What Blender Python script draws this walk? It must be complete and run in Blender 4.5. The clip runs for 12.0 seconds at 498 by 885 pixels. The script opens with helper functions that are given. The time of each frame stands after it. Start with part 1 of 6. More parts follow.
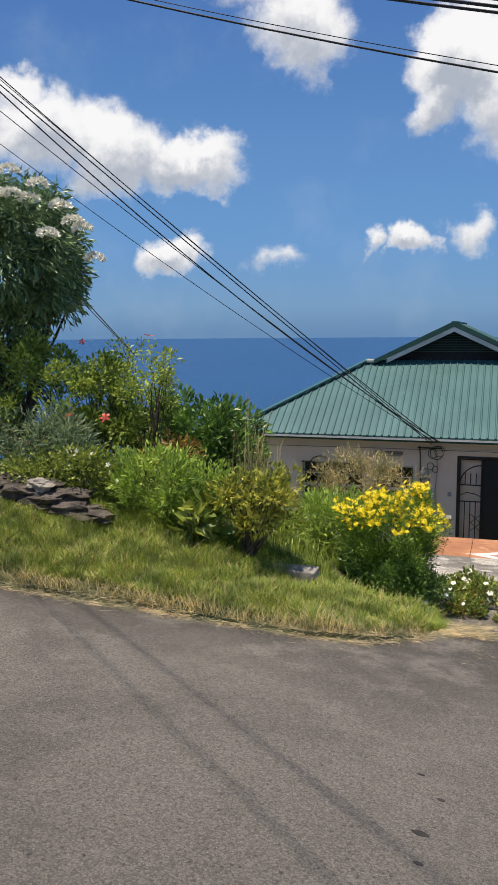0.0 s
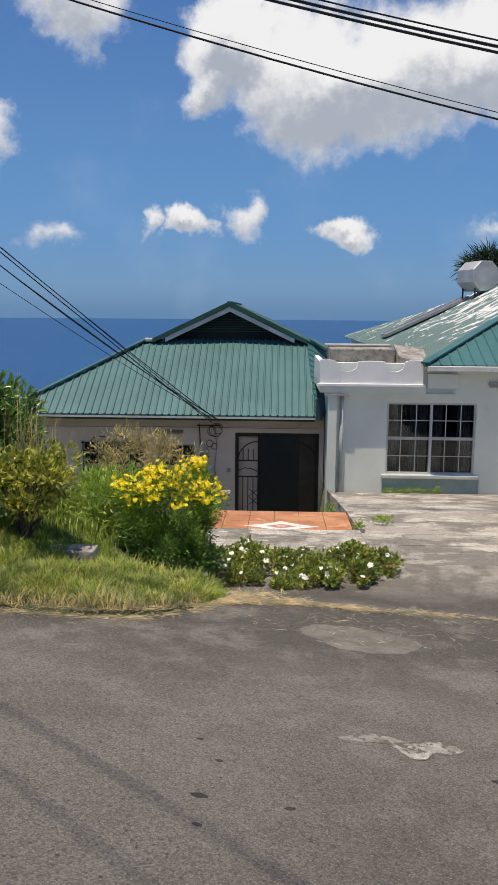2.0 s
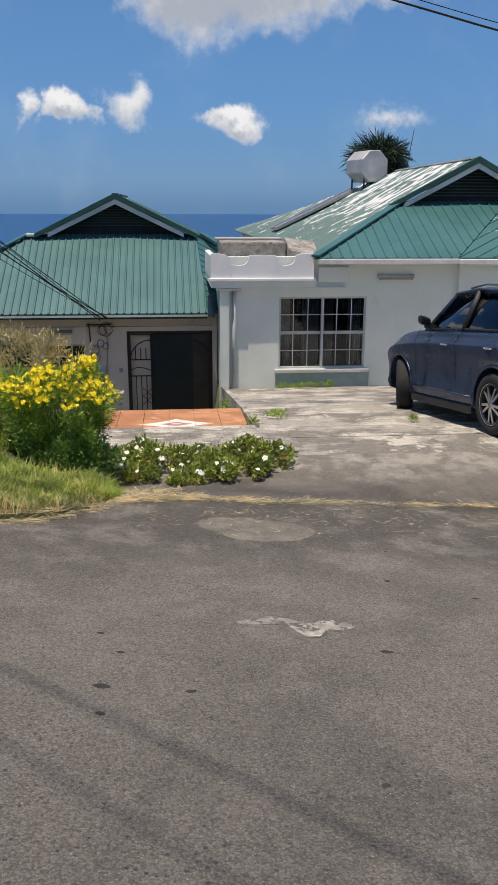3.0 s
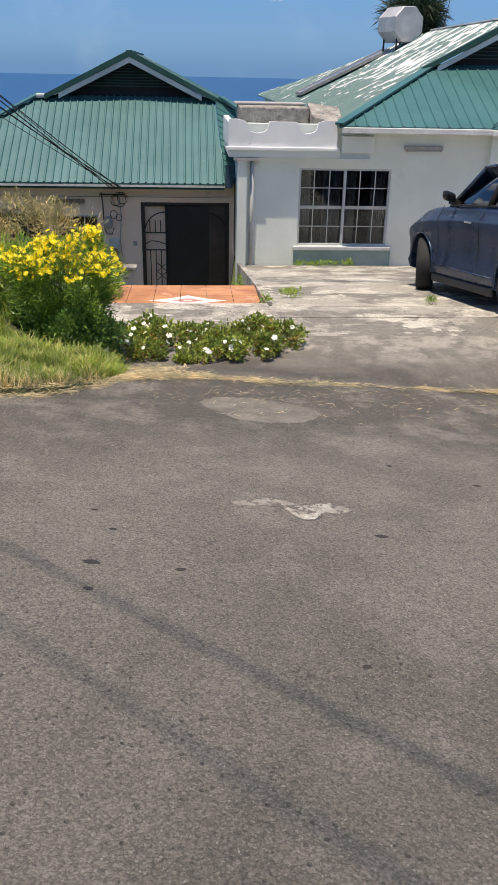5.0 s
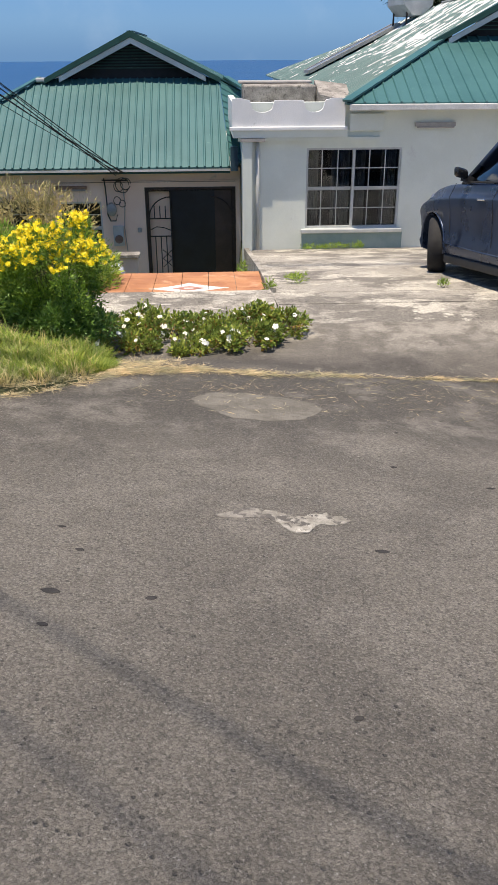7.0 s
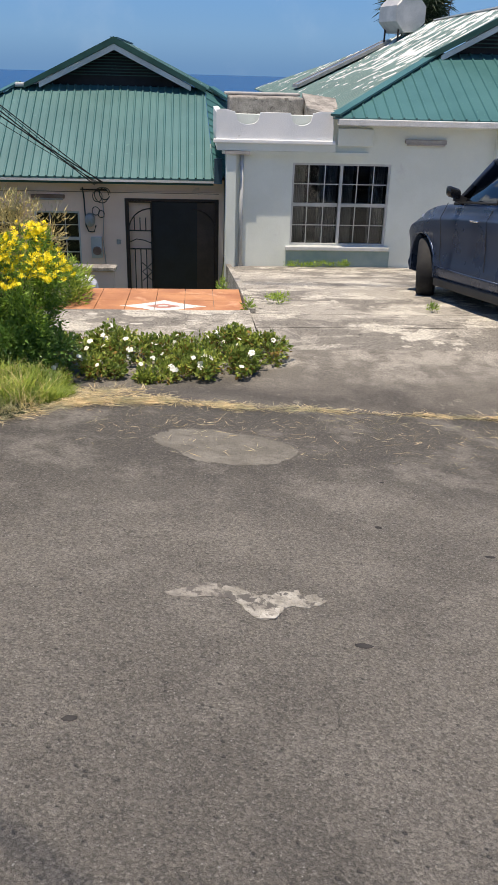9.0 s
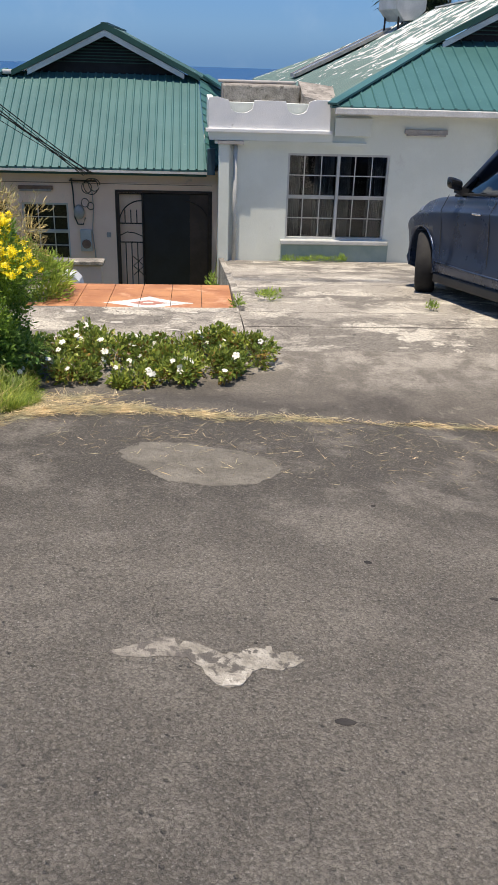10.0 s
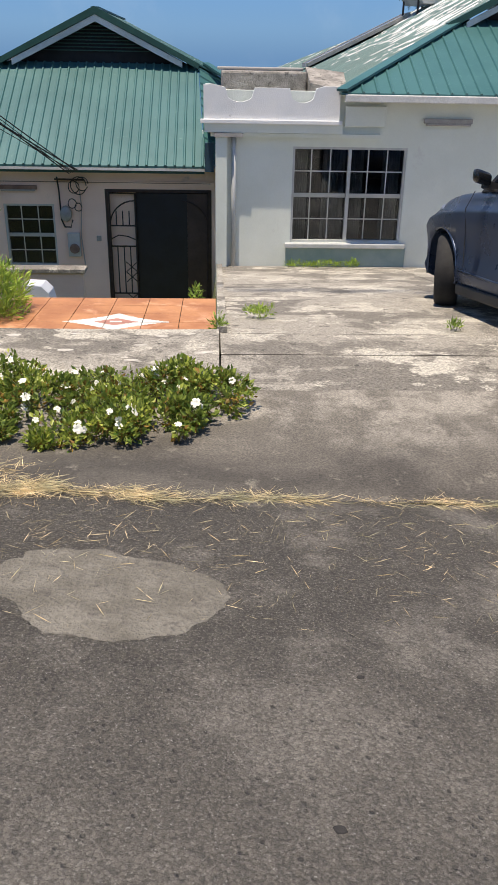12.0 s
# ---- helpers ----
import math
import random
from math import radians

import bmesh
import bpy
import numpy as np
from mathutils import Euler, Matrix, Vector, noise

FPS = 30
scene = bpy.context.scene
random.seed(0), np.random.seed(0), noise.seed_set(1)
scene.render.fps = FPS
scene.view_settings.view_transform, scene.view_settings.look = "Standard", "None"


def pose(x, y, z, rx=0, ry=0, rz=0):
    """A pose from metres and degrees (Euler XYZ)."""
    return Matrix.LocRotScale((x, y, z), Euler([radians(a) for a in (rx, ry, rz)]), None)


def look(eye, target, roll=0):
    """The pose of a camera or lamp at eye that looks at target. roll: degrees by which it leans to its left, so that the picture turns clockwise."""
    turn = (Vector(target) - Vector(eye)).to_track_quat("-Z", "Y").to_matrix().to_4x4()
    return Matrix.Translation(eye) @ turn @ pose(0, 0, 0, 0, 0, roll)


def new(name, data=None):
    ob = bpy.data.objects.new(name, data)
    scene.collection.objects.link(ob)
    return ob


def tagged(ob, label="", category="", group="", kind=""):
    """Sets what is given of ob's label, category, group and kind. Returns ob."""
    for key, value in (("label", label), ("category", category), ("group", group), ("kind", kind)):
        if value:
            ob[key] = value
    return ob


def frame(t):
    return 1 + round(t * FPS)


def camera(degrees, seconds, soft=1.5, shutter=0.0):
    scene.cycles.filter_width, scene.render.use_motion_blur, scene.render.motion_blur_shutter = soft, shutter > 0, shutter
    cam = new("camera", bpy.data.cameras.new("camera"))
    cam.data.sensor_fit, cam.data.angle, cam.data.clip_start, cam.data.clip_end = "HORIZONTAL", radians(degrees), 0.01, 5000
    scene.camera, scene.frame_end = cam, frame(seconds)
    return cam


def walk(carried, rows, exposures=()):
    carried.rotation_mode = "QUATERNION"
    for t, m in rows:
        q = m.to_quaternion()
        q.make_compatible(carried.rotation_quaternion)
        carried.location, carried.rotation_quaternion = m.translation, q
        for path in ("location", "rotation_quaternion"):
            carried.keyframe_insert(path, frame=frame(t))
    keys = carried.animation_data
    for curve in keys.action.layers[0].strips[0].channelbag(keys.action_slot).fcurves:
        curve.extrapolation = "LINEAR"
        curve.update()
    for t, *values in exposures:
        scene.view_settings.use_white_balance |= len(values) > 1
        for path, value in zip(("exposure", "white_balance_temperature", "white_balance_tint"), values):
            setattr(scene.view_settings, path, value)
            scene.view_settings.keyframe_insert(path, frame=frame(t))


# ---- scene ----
cam = camera(34.5, 12.0)
PATH = [
    (0, (0.5892, 0.9078, 1.6020), (0.0525, 2.5881, 1.3590), -0.4),
    (0.5, (0.5847, 0.9051, 1.6109), (0.1807, 2.6202, 1.3581), 0.1),
    (1, (0.5981, 0.9176, 1.6056), (0.2519, 2.6442, 1.3466), -0.1),
    (1.5, (0.6132, 0.9381, 1.5869), (0.3507, 2.6771, 1.3172), -0.1),
    (1.9, (0.6132, 0.9532, 1.5388), (0.5162, 2.7083, 1.2567), 0.8),
    (2, (0.6266, 0.9612, 1.5442), (0.5616, 2.7172, 1.2611), 0.5),
    (2.5, (0.6426, 0.9657, 1.5379), (0.7084, 2.6985, 1.1347), 0.2),
    (3, (0.6488, 0.9923, 1.5130), (0.8135, 2.6931, 1.0128), 0.2),
    (3.5, (0.6248, 1.0315, 1.4801), (0.7832, 2.6949, 0.8669), -0.2),
    (3.7, (0.6105, 1.0306, 1.4801), (0.7672, 2.6753, 0.8179), -0.5),
    (5.3, (0.8037, 1.0947, 1.4774), (0.9122, 2.7047, 0.7262), 1.7),
    (5.5, (0.8375, 1.0983, 1.4872), (0.9416, 2.7074, 0.7342), 1.9),
    (6, (0.8856, 1.1445, 1.4738), (0.9906, 2.7528, 0.7173), 1.4),
    (6.5, (0.8838, 1.3065, 1.4302), (0.9897, 2.9130, 0.6720), 0.3),
    (7, (0.9158, 1.4551, 1.3946), (0.9959, 3.0536, 0.6168), -0.3),
    (7.2, (0.9514, 1.5077, 1.3866), (0.9817, 3.1105, 0.6132), -0.4),
    (8.8, (1.0102, 1.9891, 1.3234), (1.0787, 3.6009, 0.5705), 1.1),
    (9, (1.0306, 2.0452, 1.3101), (1.1499, 3.6543, 0.5580), 1.6),
    (9.5, (1.1072, 2.2526, 1.2852), (1.2335, 3.8599, 0.5304), 1.9),
    (10, (1.1721, 2.4956, 1.2255), (1.2923, 4.0985, 0.4610), 1.8),
    (10.5, (1.2745, 2.7812, 1.1873), (1.3466, 4.3868, 0.4227), 0.9),
    (11, (1.4329, 3.0794, 1.1356), (1.4160, 4.6885, 0.3756), 1.9),
    (11.5, (1.5130, 3.4630, 1.0796), (1.5522, 5.0703, 0.3160), 1.4),
    (12, (1.5780, 3.8804, 1.0137), (1.6509, 5.4851, 0.2474), 1.1),
]
LIGHT = [(0, 0.17, 7000, 13), (2.0, 0.06, 7000, 13), (3.5, 0.10, 7000, 13), (5.5, 0.39, 7000, 13), (7.2, 0.41, 7000, 13), (9, 0.34, 7000, 13), (12, 0.33, 7000, 13)]     # exposure in stops, white balance
walk(cam, [(t, look(eye, target, roll)) for t, eye, target, roll in PATH], LIGHT)

# ---- light ----
SUN_EL, SUN_AZ = 79.2, 223.0      # degrees; azimuth clockwise from +y
sd = Vector((math.sin(radians(SUN_AZ)) * math.cos(radians(SUN_EL)), math.cos(radians(SUN_AZ)) * math.cos(radians(SUN_EL)), math.sin(radians(SUN_EL))))
sun = new("sun", bpy.data.lights.new("sun", "SUN"))
sun.data.energy, sun.data.angle, sun.data.color = 4.9, radians(0.53), (1.0, 0.92, 0.80)
sun.matrix_world = look(sd * 50, (0, 0, 0))
scene.view_settings.exposure = 0.0

# clouds: azimuth, elevation (degrees), half width, half height, strength
CLOUDS = [
    (1.5, 14.9, 6.0, 5.2, 1.25), (-4.3, 16.4, 3.2, 3.6, 1.15), (-2.6, 17.6, 3.2, 3.6, 1.2), (7.5, 15.2, 7.0, 4.6, 1.15), (14.5, 16.0, 8.0, 3.6, 1.0), (-5.6, 14.0, 2.0, 1.5, 0.85),
    (-31.6, 13.2, 4.6, 2.9, 1.15), (-21.7, 11.4, 4.6, 2.0, 1.1), (-27.0, 12.0, 4.0, 3.0, 1.1), (-33.5, 15.5, 3.0, 1.6, 0.9),
    (-23.2, 5.4, 2.7, 1.5, 0.95), (-6.6, 6.0, 2.0, 1.25, 1.05), (-9.4, 6.4, 0.8, 1.0, 0.45), (-2.6, 6.7, 1.6, 1.6, 0.55),
    (4.8, 6.0, 2.3, 1.25, 1.05), (-14.0, 19.3, 4.2, 2.7, 0.95), (-15.2, 4.6, 1.6, 0.8, 0.3), (15.0, 5.5, 2.0, 0.8, 0.3),
    (-16.5, 22.5, 5.0, 2.5, 0.95), (40, 16, 12, 6, 1.1), (70, 22, 16, 7, 1.1), (-60, 20, 14, 7, 1.1), (-95, 14, 12, 5, 1.1), (110, 16, 14, 6, 1.1), (150, 30, 18, 8, 1.1), (-150, 24, 18, 8, 1.1),
]


class Nodes:
    """Short hand for building node trees."""

    def __init__(self, tree):
        self.t = tree
        tree.nodes.clear()

    def n(self, kind, ins=None, **props):
        node = self.t.nodes.new(kind)
        for k, v in props.items():
            setattr(node, k, v)
        for k, v in (ins or {}).items():
            if isinstance(v, bpy.types.NodeSocket):
                self.t.links.new(v, node.inputs[k])
            else:
                node.inputs[k].default_value = v
        return node

    def m(self, op, a, b=0.0, c=0.0, clamp=False):
        return self.n("ShaderNodeMath", {0: a, 1: b, 2: c}, operation=op, use_clamp=clamp).outputs[0]

    def mix(self, f, a, b, blend="MIX"):
        x = self.n("ShaderNodeMix", data_type="RGBA", blend_type=blend)
        for k, v in ((0, f), (6, a), (7, b)):
            if isinstance(v, bpy.types.NodeSocket):
                self.t.links.new(v, x.inputs[k])
            else:
                x.inputs[k].default_value = v if k == 0 or len(v) == 4 else (*v, 1)
        return x.outputs[2]

    def noise(self, scale, detail=4.0, rough=0.55, vec=None, dist=0.0):
        ins = {"Scale": scale, "Detail": detail, "Roughness": rough, "Distortion": dist}
        if vec is not None:
            ins["Vector"] = vec
        return self.n("ShaderNodeTexNoise", ins).outputs["Fac"]

    def ramp(self, f, lo, hi, a=0.0, b=1.0):
        return self.n("ShaderNodeMapRange", {"Value": f, "From Min": lo, "From Max": hi, "To Min": a, "To Max": b}, interpolation_type="SMOOTHSTEP").outputs[0]


def make_world():
    w = bpy.data.worlds.new("sky")
    scene.world = w
    w.use_nodes = True
    N = Nodes(w.node_tree)
    sky = N.n("ShaderNodeTexSky", sky_type="NISHITA", sun_disc=False, sun_elevation=radians(SUN_EL), sun_rotation=radians(SUN_AZ), altitude=150.0, air_density=1.0, dust_density=0.35, ozone_density=2.5)
    tc = N.n("ShaderNodeTexCoord").outputs["Generated"]
    s = N.n("ShaderNodeSeparateXYZ", {0: tc})
    x, y, z = s.outputs
    az = N.m("MULTIPLY", N.m("ARCTAN2", x, y), 57.2958)
    el = N.m("MULTIPLY", N.m("ARCSINE", z), 57.2958)
    warp = N.n("ShaderNodeTexNoise", {"Vector": tc, "Scale": 13.0, "Detail": 6.0, "Roughness": 0.6})
    ws = N.n("ShaderNodeSeparateXYZ", {0: warp.outputs["Color"]})
    az = N.m("ADD", az, N.m("MULTIPLY", N.m("SUBTRACT", ws.outputs[0], 0.5), 7.0))
    el = N.m("ADD", el, N.m("MULTIPLY", N.m("SUBTRACT", ws.outputs[1], 0.5), 6.0))
    dens = None
    rel = None
    for a, e, ra, re, k in CLOUDS:
        dx = N.m("DIVIDE", N.m("SUBTRACT", az, a), ra)
        dy = N.m("DIVIDE", N.m("SUBTRACT", el, e), re)
        d = N.m("SQRT", N.m("ADD", N.m("MULTIPLY", dx, dx), N.m("MULTIPLY", dy, dy)))
        v = N.m("MULTIPLY", N.m("SUBTRACT", 1.0, d), k)
        low = N.m("MULTIPLY", N.m("MAXIMUM", v, 0.0), dy)
        dens = v if dens is None else N.m("MAXIMUM", dens, v)
        rel = low if rel is None else N.m("ADD", rel, low)
    fine = N.noise(30.0, 8.0, 0.62, tc)
    body = N.m("ADD", dens, N.m("MULTIPLY", N.m("SUBTRACT", fine, 0.5), 0.65))
    mask = N.ramp(body, -0.14, 0.46)
    mask = N.m("MULTIPLY", mask, N.ramp(dens, -0.35, 0.1))
    puff = N.noise(46.0, 6.0, 0.6, tc)
    shade = N.m("ADD", N.m("MULTIPLY", rel, 2.1), N.m("MULTIPLY", N.m("SUBTRACT", puff, 0.5), 0.9))
    lit = N.ramp(shade, -0.70, 0.42)
    cloud = N.mix(lit, (3.7, 4.3, 5.2), (8.2, 8.6, 9.0))
    # a hazy pale blue at the horizon and a deeper blue above
    el0 = N.m("MULTIPLY", N.m("ARCSINE", z), 57.2958)
    grad = N.mix(N.ramp(el0, 0.0, 7.0), (1.25, 2.75, 4.9), (1.05, 2.75, 5.6))
    grad = N.mix(N.ramp(el0, 5.0, 26.0), grad, (0.50, 1.55, 4.3))
    grad = N.mix(N.ramp(el0, -0.3, 2.2, 0.75, 0.0), grad, (0.58, 1.85, 4.1))
    base = N.mix(0.85, N.mix(1.0, sky.outputs[0], (0.6, 0.78, 1.1), "MULTIPLY"), grad)
    base = N.mix(N.m("MULTIPLY", N.ramp(N.noise(7.0, 6, 0.6, tc), 0.5, 0.8), 0.16), base, (4.5, 5.6, 6.9))
    col = N.mix(N.m("MULTIPLY", mask, 0.97), base, cloud)
    bg = N.n("ShaderNodeBackground", {"Color": col, "Strength": 0.10})
    out = N.n("ShaderNodeOutputWorld")
    w.node_tree.links.new(bg.outputs[0], out.inputs[0])


make_world()


# ---- materials ----
def material(name, fn, rough=0.7, metal=0.0, spec=0.5):
    """A Principled material; fn(N, pos) gives colour, bump height (or None), bump strength, roughness (or None)."""
    m = bpy.data.materials.new(name)
    m.use_nodes = True
    N = Nodes(m.node_tree)
    pos = N.n("ShaderNodeTexCoord").outputs["Object"]
    col, h, bs, rg = fn(N, pos)
    p = N.n("ShaderNodeBsdfPrincipled", {"Roughness": rg if rg is not None else rough, "Metallic": metal, "Specular IOR Level": spec})
    if isinstance(col, bpy.types.NodeSocket):
        m.node_tree.links.new(col, p.inputs["Base Color"])
    else:
        p.inputs["Base Color"].default_value = (*col, 1)
    if h is not None:
        b = N.n("ShaderNodeBump", {"Height": h, "Strength": 1.0, "Distance": bs})
        m.node_tree.links.new(b.outputs[0], p.inputs["Normal"])
    out = N.n("ShaderNodeOutputMaterial")
    m.node_tree.links.new(p.outputs[0], out.inputs[0])
    return m


def grain(name, a, b, scale=3.0, fine=60.0, bump=0.002, rough=0.8, metal=0.0, lo=0.35, hi=0.65, spec=0.5, c=None, cscale=1.0, clo=0.6, chi=0.7, fineamt=0.25):
    """Two colours mixed by broad noise, fine grain over it, and a third colour in patches."""
    def fn(N, pos):
        f = N.ramp(N.noise(scale, 5, 0.6, pos), lo, hi)
        col = N.mix(f, a, b)
        g = N.noise(fine, 3, 0.6, pos)
        col = N.mix(1.0, col, N.mix(g, (1 - fineamt,) * 3, (1 + fineamt,) * 3), "MULTIPLY")
        if c is not None:
            col = N.mix(N.ramp(N.noise(cscale, 7, 0.65, pos, 0.3), clo, chi), col, c)
        return col, g, bump, None
    return material(name, fn, rough, metal, spec)


def asphalt_fn(N, pos):
    big = N.noise(0.55, 4, 0.55, pos, 0.6)
    mid = N.noise(2.3, 6, 0.65, pos)
    fine = N.noise(62.0, 8, 0.80, pos)
    grit = N.noise(130.0, 5, 0.75, pos)
    soft = N.mix(0.018, pos, N.n("ShaderNodeTexNoise", {"Vector": pos, "Scale": 60.0, "Detail": 3.0}).outputs["Color"])
    stones = N.n("ShaderNodeTexVoronoi", {"Vector": soft, "Scale": 125.0, "Randomness": 1.0})
    sep = N.n("ShaderNodeSeparateXYZ", {0: stones.outputs["Color"]}).outputs
    chips = N.ramp(stones.outputs["Distance"], 0.10, 0.40, 1.0, 0.0)
    base = N.mix(N.ramp(big, 0.40, 0.58), (0.185, 0.169, 0.143), (0.255, 0.233, 0.197))
    edge = N.m("ADD", N.n("ShaderNodeSeparateXYZ", {0: pos}).outputs[1], N.m("MULTIPLY", N.noise(1.3, 5, 0.6, pos), 1.6))
    base = N.mix(N.ramp(edge, 5.6, 6.8), base, (0.108, 0.098, 0.082))
    base = N.mix(N.ramp(mid, 0.46, 0.66), base, (0.275, 0.252, 0.215))
    c = N.mix(N.m("MULTIPLY", N.ramp(fine, 0.50, 0.38), 0.42), base, (0.034, 0.031, 0.028))
    c = N.mix(N.m("MULTIPLY", N.ramp(grit, 0.53, 0.61), 0.60), c, (0.36, 0.335, 0.30))
    tone = N.mix(sep[0], (0.74, 0.74, 0.74), (1.34, 1.33, 1.30))
    c = N.mix(1.0, c, tone, "MULTIPLY")
    c = N.mix(N.m("MULTIPLY", N.ramp(stones.outputs["Distance"], 0.45, 0.85), 0.42), c, (0.050, 0.046, 0.040))
    coarse = N.n("ShaderNodeTexVoronoi", {"Vector": pos, "Scale": 38.0, "Randomness": 1.0})
    csep = N.n("ShaderNodeSeparateXYZ", {0: coarse.outputs["Color"]}).outputs
    pit = N.m("MULTIPLY", N.ramp(coarse.outputs["Distance"], 0.16, 0.34, 1.0, 0.0), N.ramp(csep[0], 0.80, 0.86))
    c = N.mix(N.m("MULTIPLY", pit, 0.5), c, (0.045, 0.041, 0.036))
    c = N.mix(N.m("MULTIPLY", chips, N.ramp(sep[1], 0.93, 0.97)), c, (0.50, 0.475, 0.43))
    crack = N.n("ShaderNodeTexVoronoi", {"Vector": N.mix(0.35, pos, N.n("ShaderNodeTexNoise", {"Vector": pos, "Scale": 2.5, "Detail": 6.0}).outputs["Color"]), "Scale": 0.8}, feature="DISTANCE_TO_EDGE")
    line = N.m("MULTIPLY", N.ramp(crack.outputs["Distance"], 0.003, 0.0), N.ramp(N.noise(1.1, 3, 0.5, pos), 0.5, 0.6))
    c = N.mix(N.m("MULTIPLY", line, 0.45), c, (0.04, 0.037, 0.033))
    h = N.m("SUBTRACT", N.m("ADD", fine, N.m("MULTIPLY", grit, 0.3)), N.m("ADD", N.m("MULTIPLY", stones.outputs["Distance"], 0.22), N.m("MULTIPLY", pit, 0.6)))
    return c, h, 0.024, None


def concrete_fn(N, pos):
    st = N.n("ShaderNodeMapping", {"Vector": pos, "Scale": (0.9, 1.0, 1)}).outputs[0]
    big = N.noise(0.85, 10, 0.70, st, 0.3)
    c = N.mix(N.ramp(big, 0.46, 0.52), (0.205, 0.190, 0.165), (0.37, 0.345, 0.300))
    c = N.mix(N.ramp(N.noise(1.7, 11, 0.76, st), 0.53, 0.56), c, (0.54, 0.51, 0.44))
    c = N.mix(N.ramp(N.noise(9.0, 9, 0.80, pos), 0.57, 0.63), c, (0.085, 0.080, 0.070))
    g = N.noise(55.0, 8, 0.85, pos)
    c = N.mix(1.0, c, N.mix(N.ramp(g, 0.40, 0.60), (0.50, 0.50, 0.50), (1.35, 1.34, 1.31)), "MULTIPLY")
    return c, N.m("ADD", g, N.m("MULTIPLY", N.noise(14, 6, 0.7, pos), 1.2)), 0.010, None


def slope_fn(N, pos):
    big = N.noise(1.3, 6, 0.62, pos, 0.5)
    c = N.mix(N.ramp(big, 0.4, 0.62), (0.070, 0.064, 0.056), (0.125, 0.114, 0.098))
    yy = N.m("ADD", N.n("ShaderNodeSeparateXYZ", {0: pos}).outputs[1], N.m("MULTIPLY", N.noise(1.6, 6, 0.65, pos), 1.3))
    c = N.mix(N.ramp(yy, 8.15, 9.0), c, N.mix(N.ramp(N.noise(3.0, 7, 0.68, pos), 0.42, 0.6), (0.15, 0.138, 0.118), (0.29, 0.27, 0.235)))
    c = N.mix(N.ramp(N.noise(7.0, 6, 0.7, pos), 0.58, 0.68), c, (0.18, 0.165, 0.14))
    g = N.noise(90.0, 6, 0.78, pos)
    c = N.mix(1.0, c, N.mix(N.ramp(g, 0.36, 0.64), (0.55, 0.55, 0.55), (1.38, 1.36, 1.32)), "MULTIPLY")
    return c, N.noise(60, 4, 0.7, pos), 0.008, None


def roof_fn(peel):
    def fn(N, pos):
        a = N.mix(N.ramp(N.noise(0.8, 4, 0.6, pos), 0.35, 0.65), (0.032, 0.110, 0.110), (0.047, 0.140, 0.140))
        a = N.mix(N.ramp(N.noise(14, 4, 0.7, pos), 0.6, 0.8), a, (0.11, 0.24, 0.20))
        if peel:
            st = N.n("ShaderNodeMapping", {"Vector": pos, "Scale": (0.45, 2.2, 0.45)}).outputs[0]
            zz = N.n("ShaderNodeSeparateXYZ", {0: pos}).outputs[2]
            f = N.ramp(N.m("ADD", N.noise(2.6, 8, 0.68, st, 0.4), N.ramp(zz, 0.6, 2.3, -0.05, 0.06)), 0.545 if peel == 1 else 0.62, 0.56 if peel == 1 else 0.635)
            a = N.mix(f, a, (0.62, 0.64, 0.64))
        return a, N.noise(30, 3, 0.6, pos), 0.001, None
    return fn


def leaf_mat(name, a, b, back=0.3, rough=0.45, vary=1.0):
    m = bpy.data.materials.new(name)
    m.use_nodes = True
    N = Nodes(m.node_tree)
    g = N.n("ShaderNodeNewGeometry").outputs["Random Per Island"]
    col = N.mix(g, a, b)
    if vary:
        pos = N.n("ShaderNodeTexCoord").outputs["Object"]
        col = N.mix(1.0, col, N.mix(N.ramp(N.noise(4.5, 4, 0.6, pos), 0.36, 0.64), (0.60, 0.66, 0.62), (1.30, 1.20, 1.05)), "MULTIPLY")
    p = N.n("ShaderNodeBsdfPrincipled", {"Base Color": col, "Roughness": rough, "Specular IOR Level": 0.4})
    tr = N.n("ShaderNodeBsdfTranslucent", {"Color": N.mix(0.5, col, b)})
    mx = N.n("ShaderNodeMixShader", {0: back, 1: p.outputs[0], 2: tr.outputs[0]})
    out = N.n("ShaderNodeOutputMaterial")
    m.node_tree.links.new(mx.outputs[0], out.inputs[0])
    return m


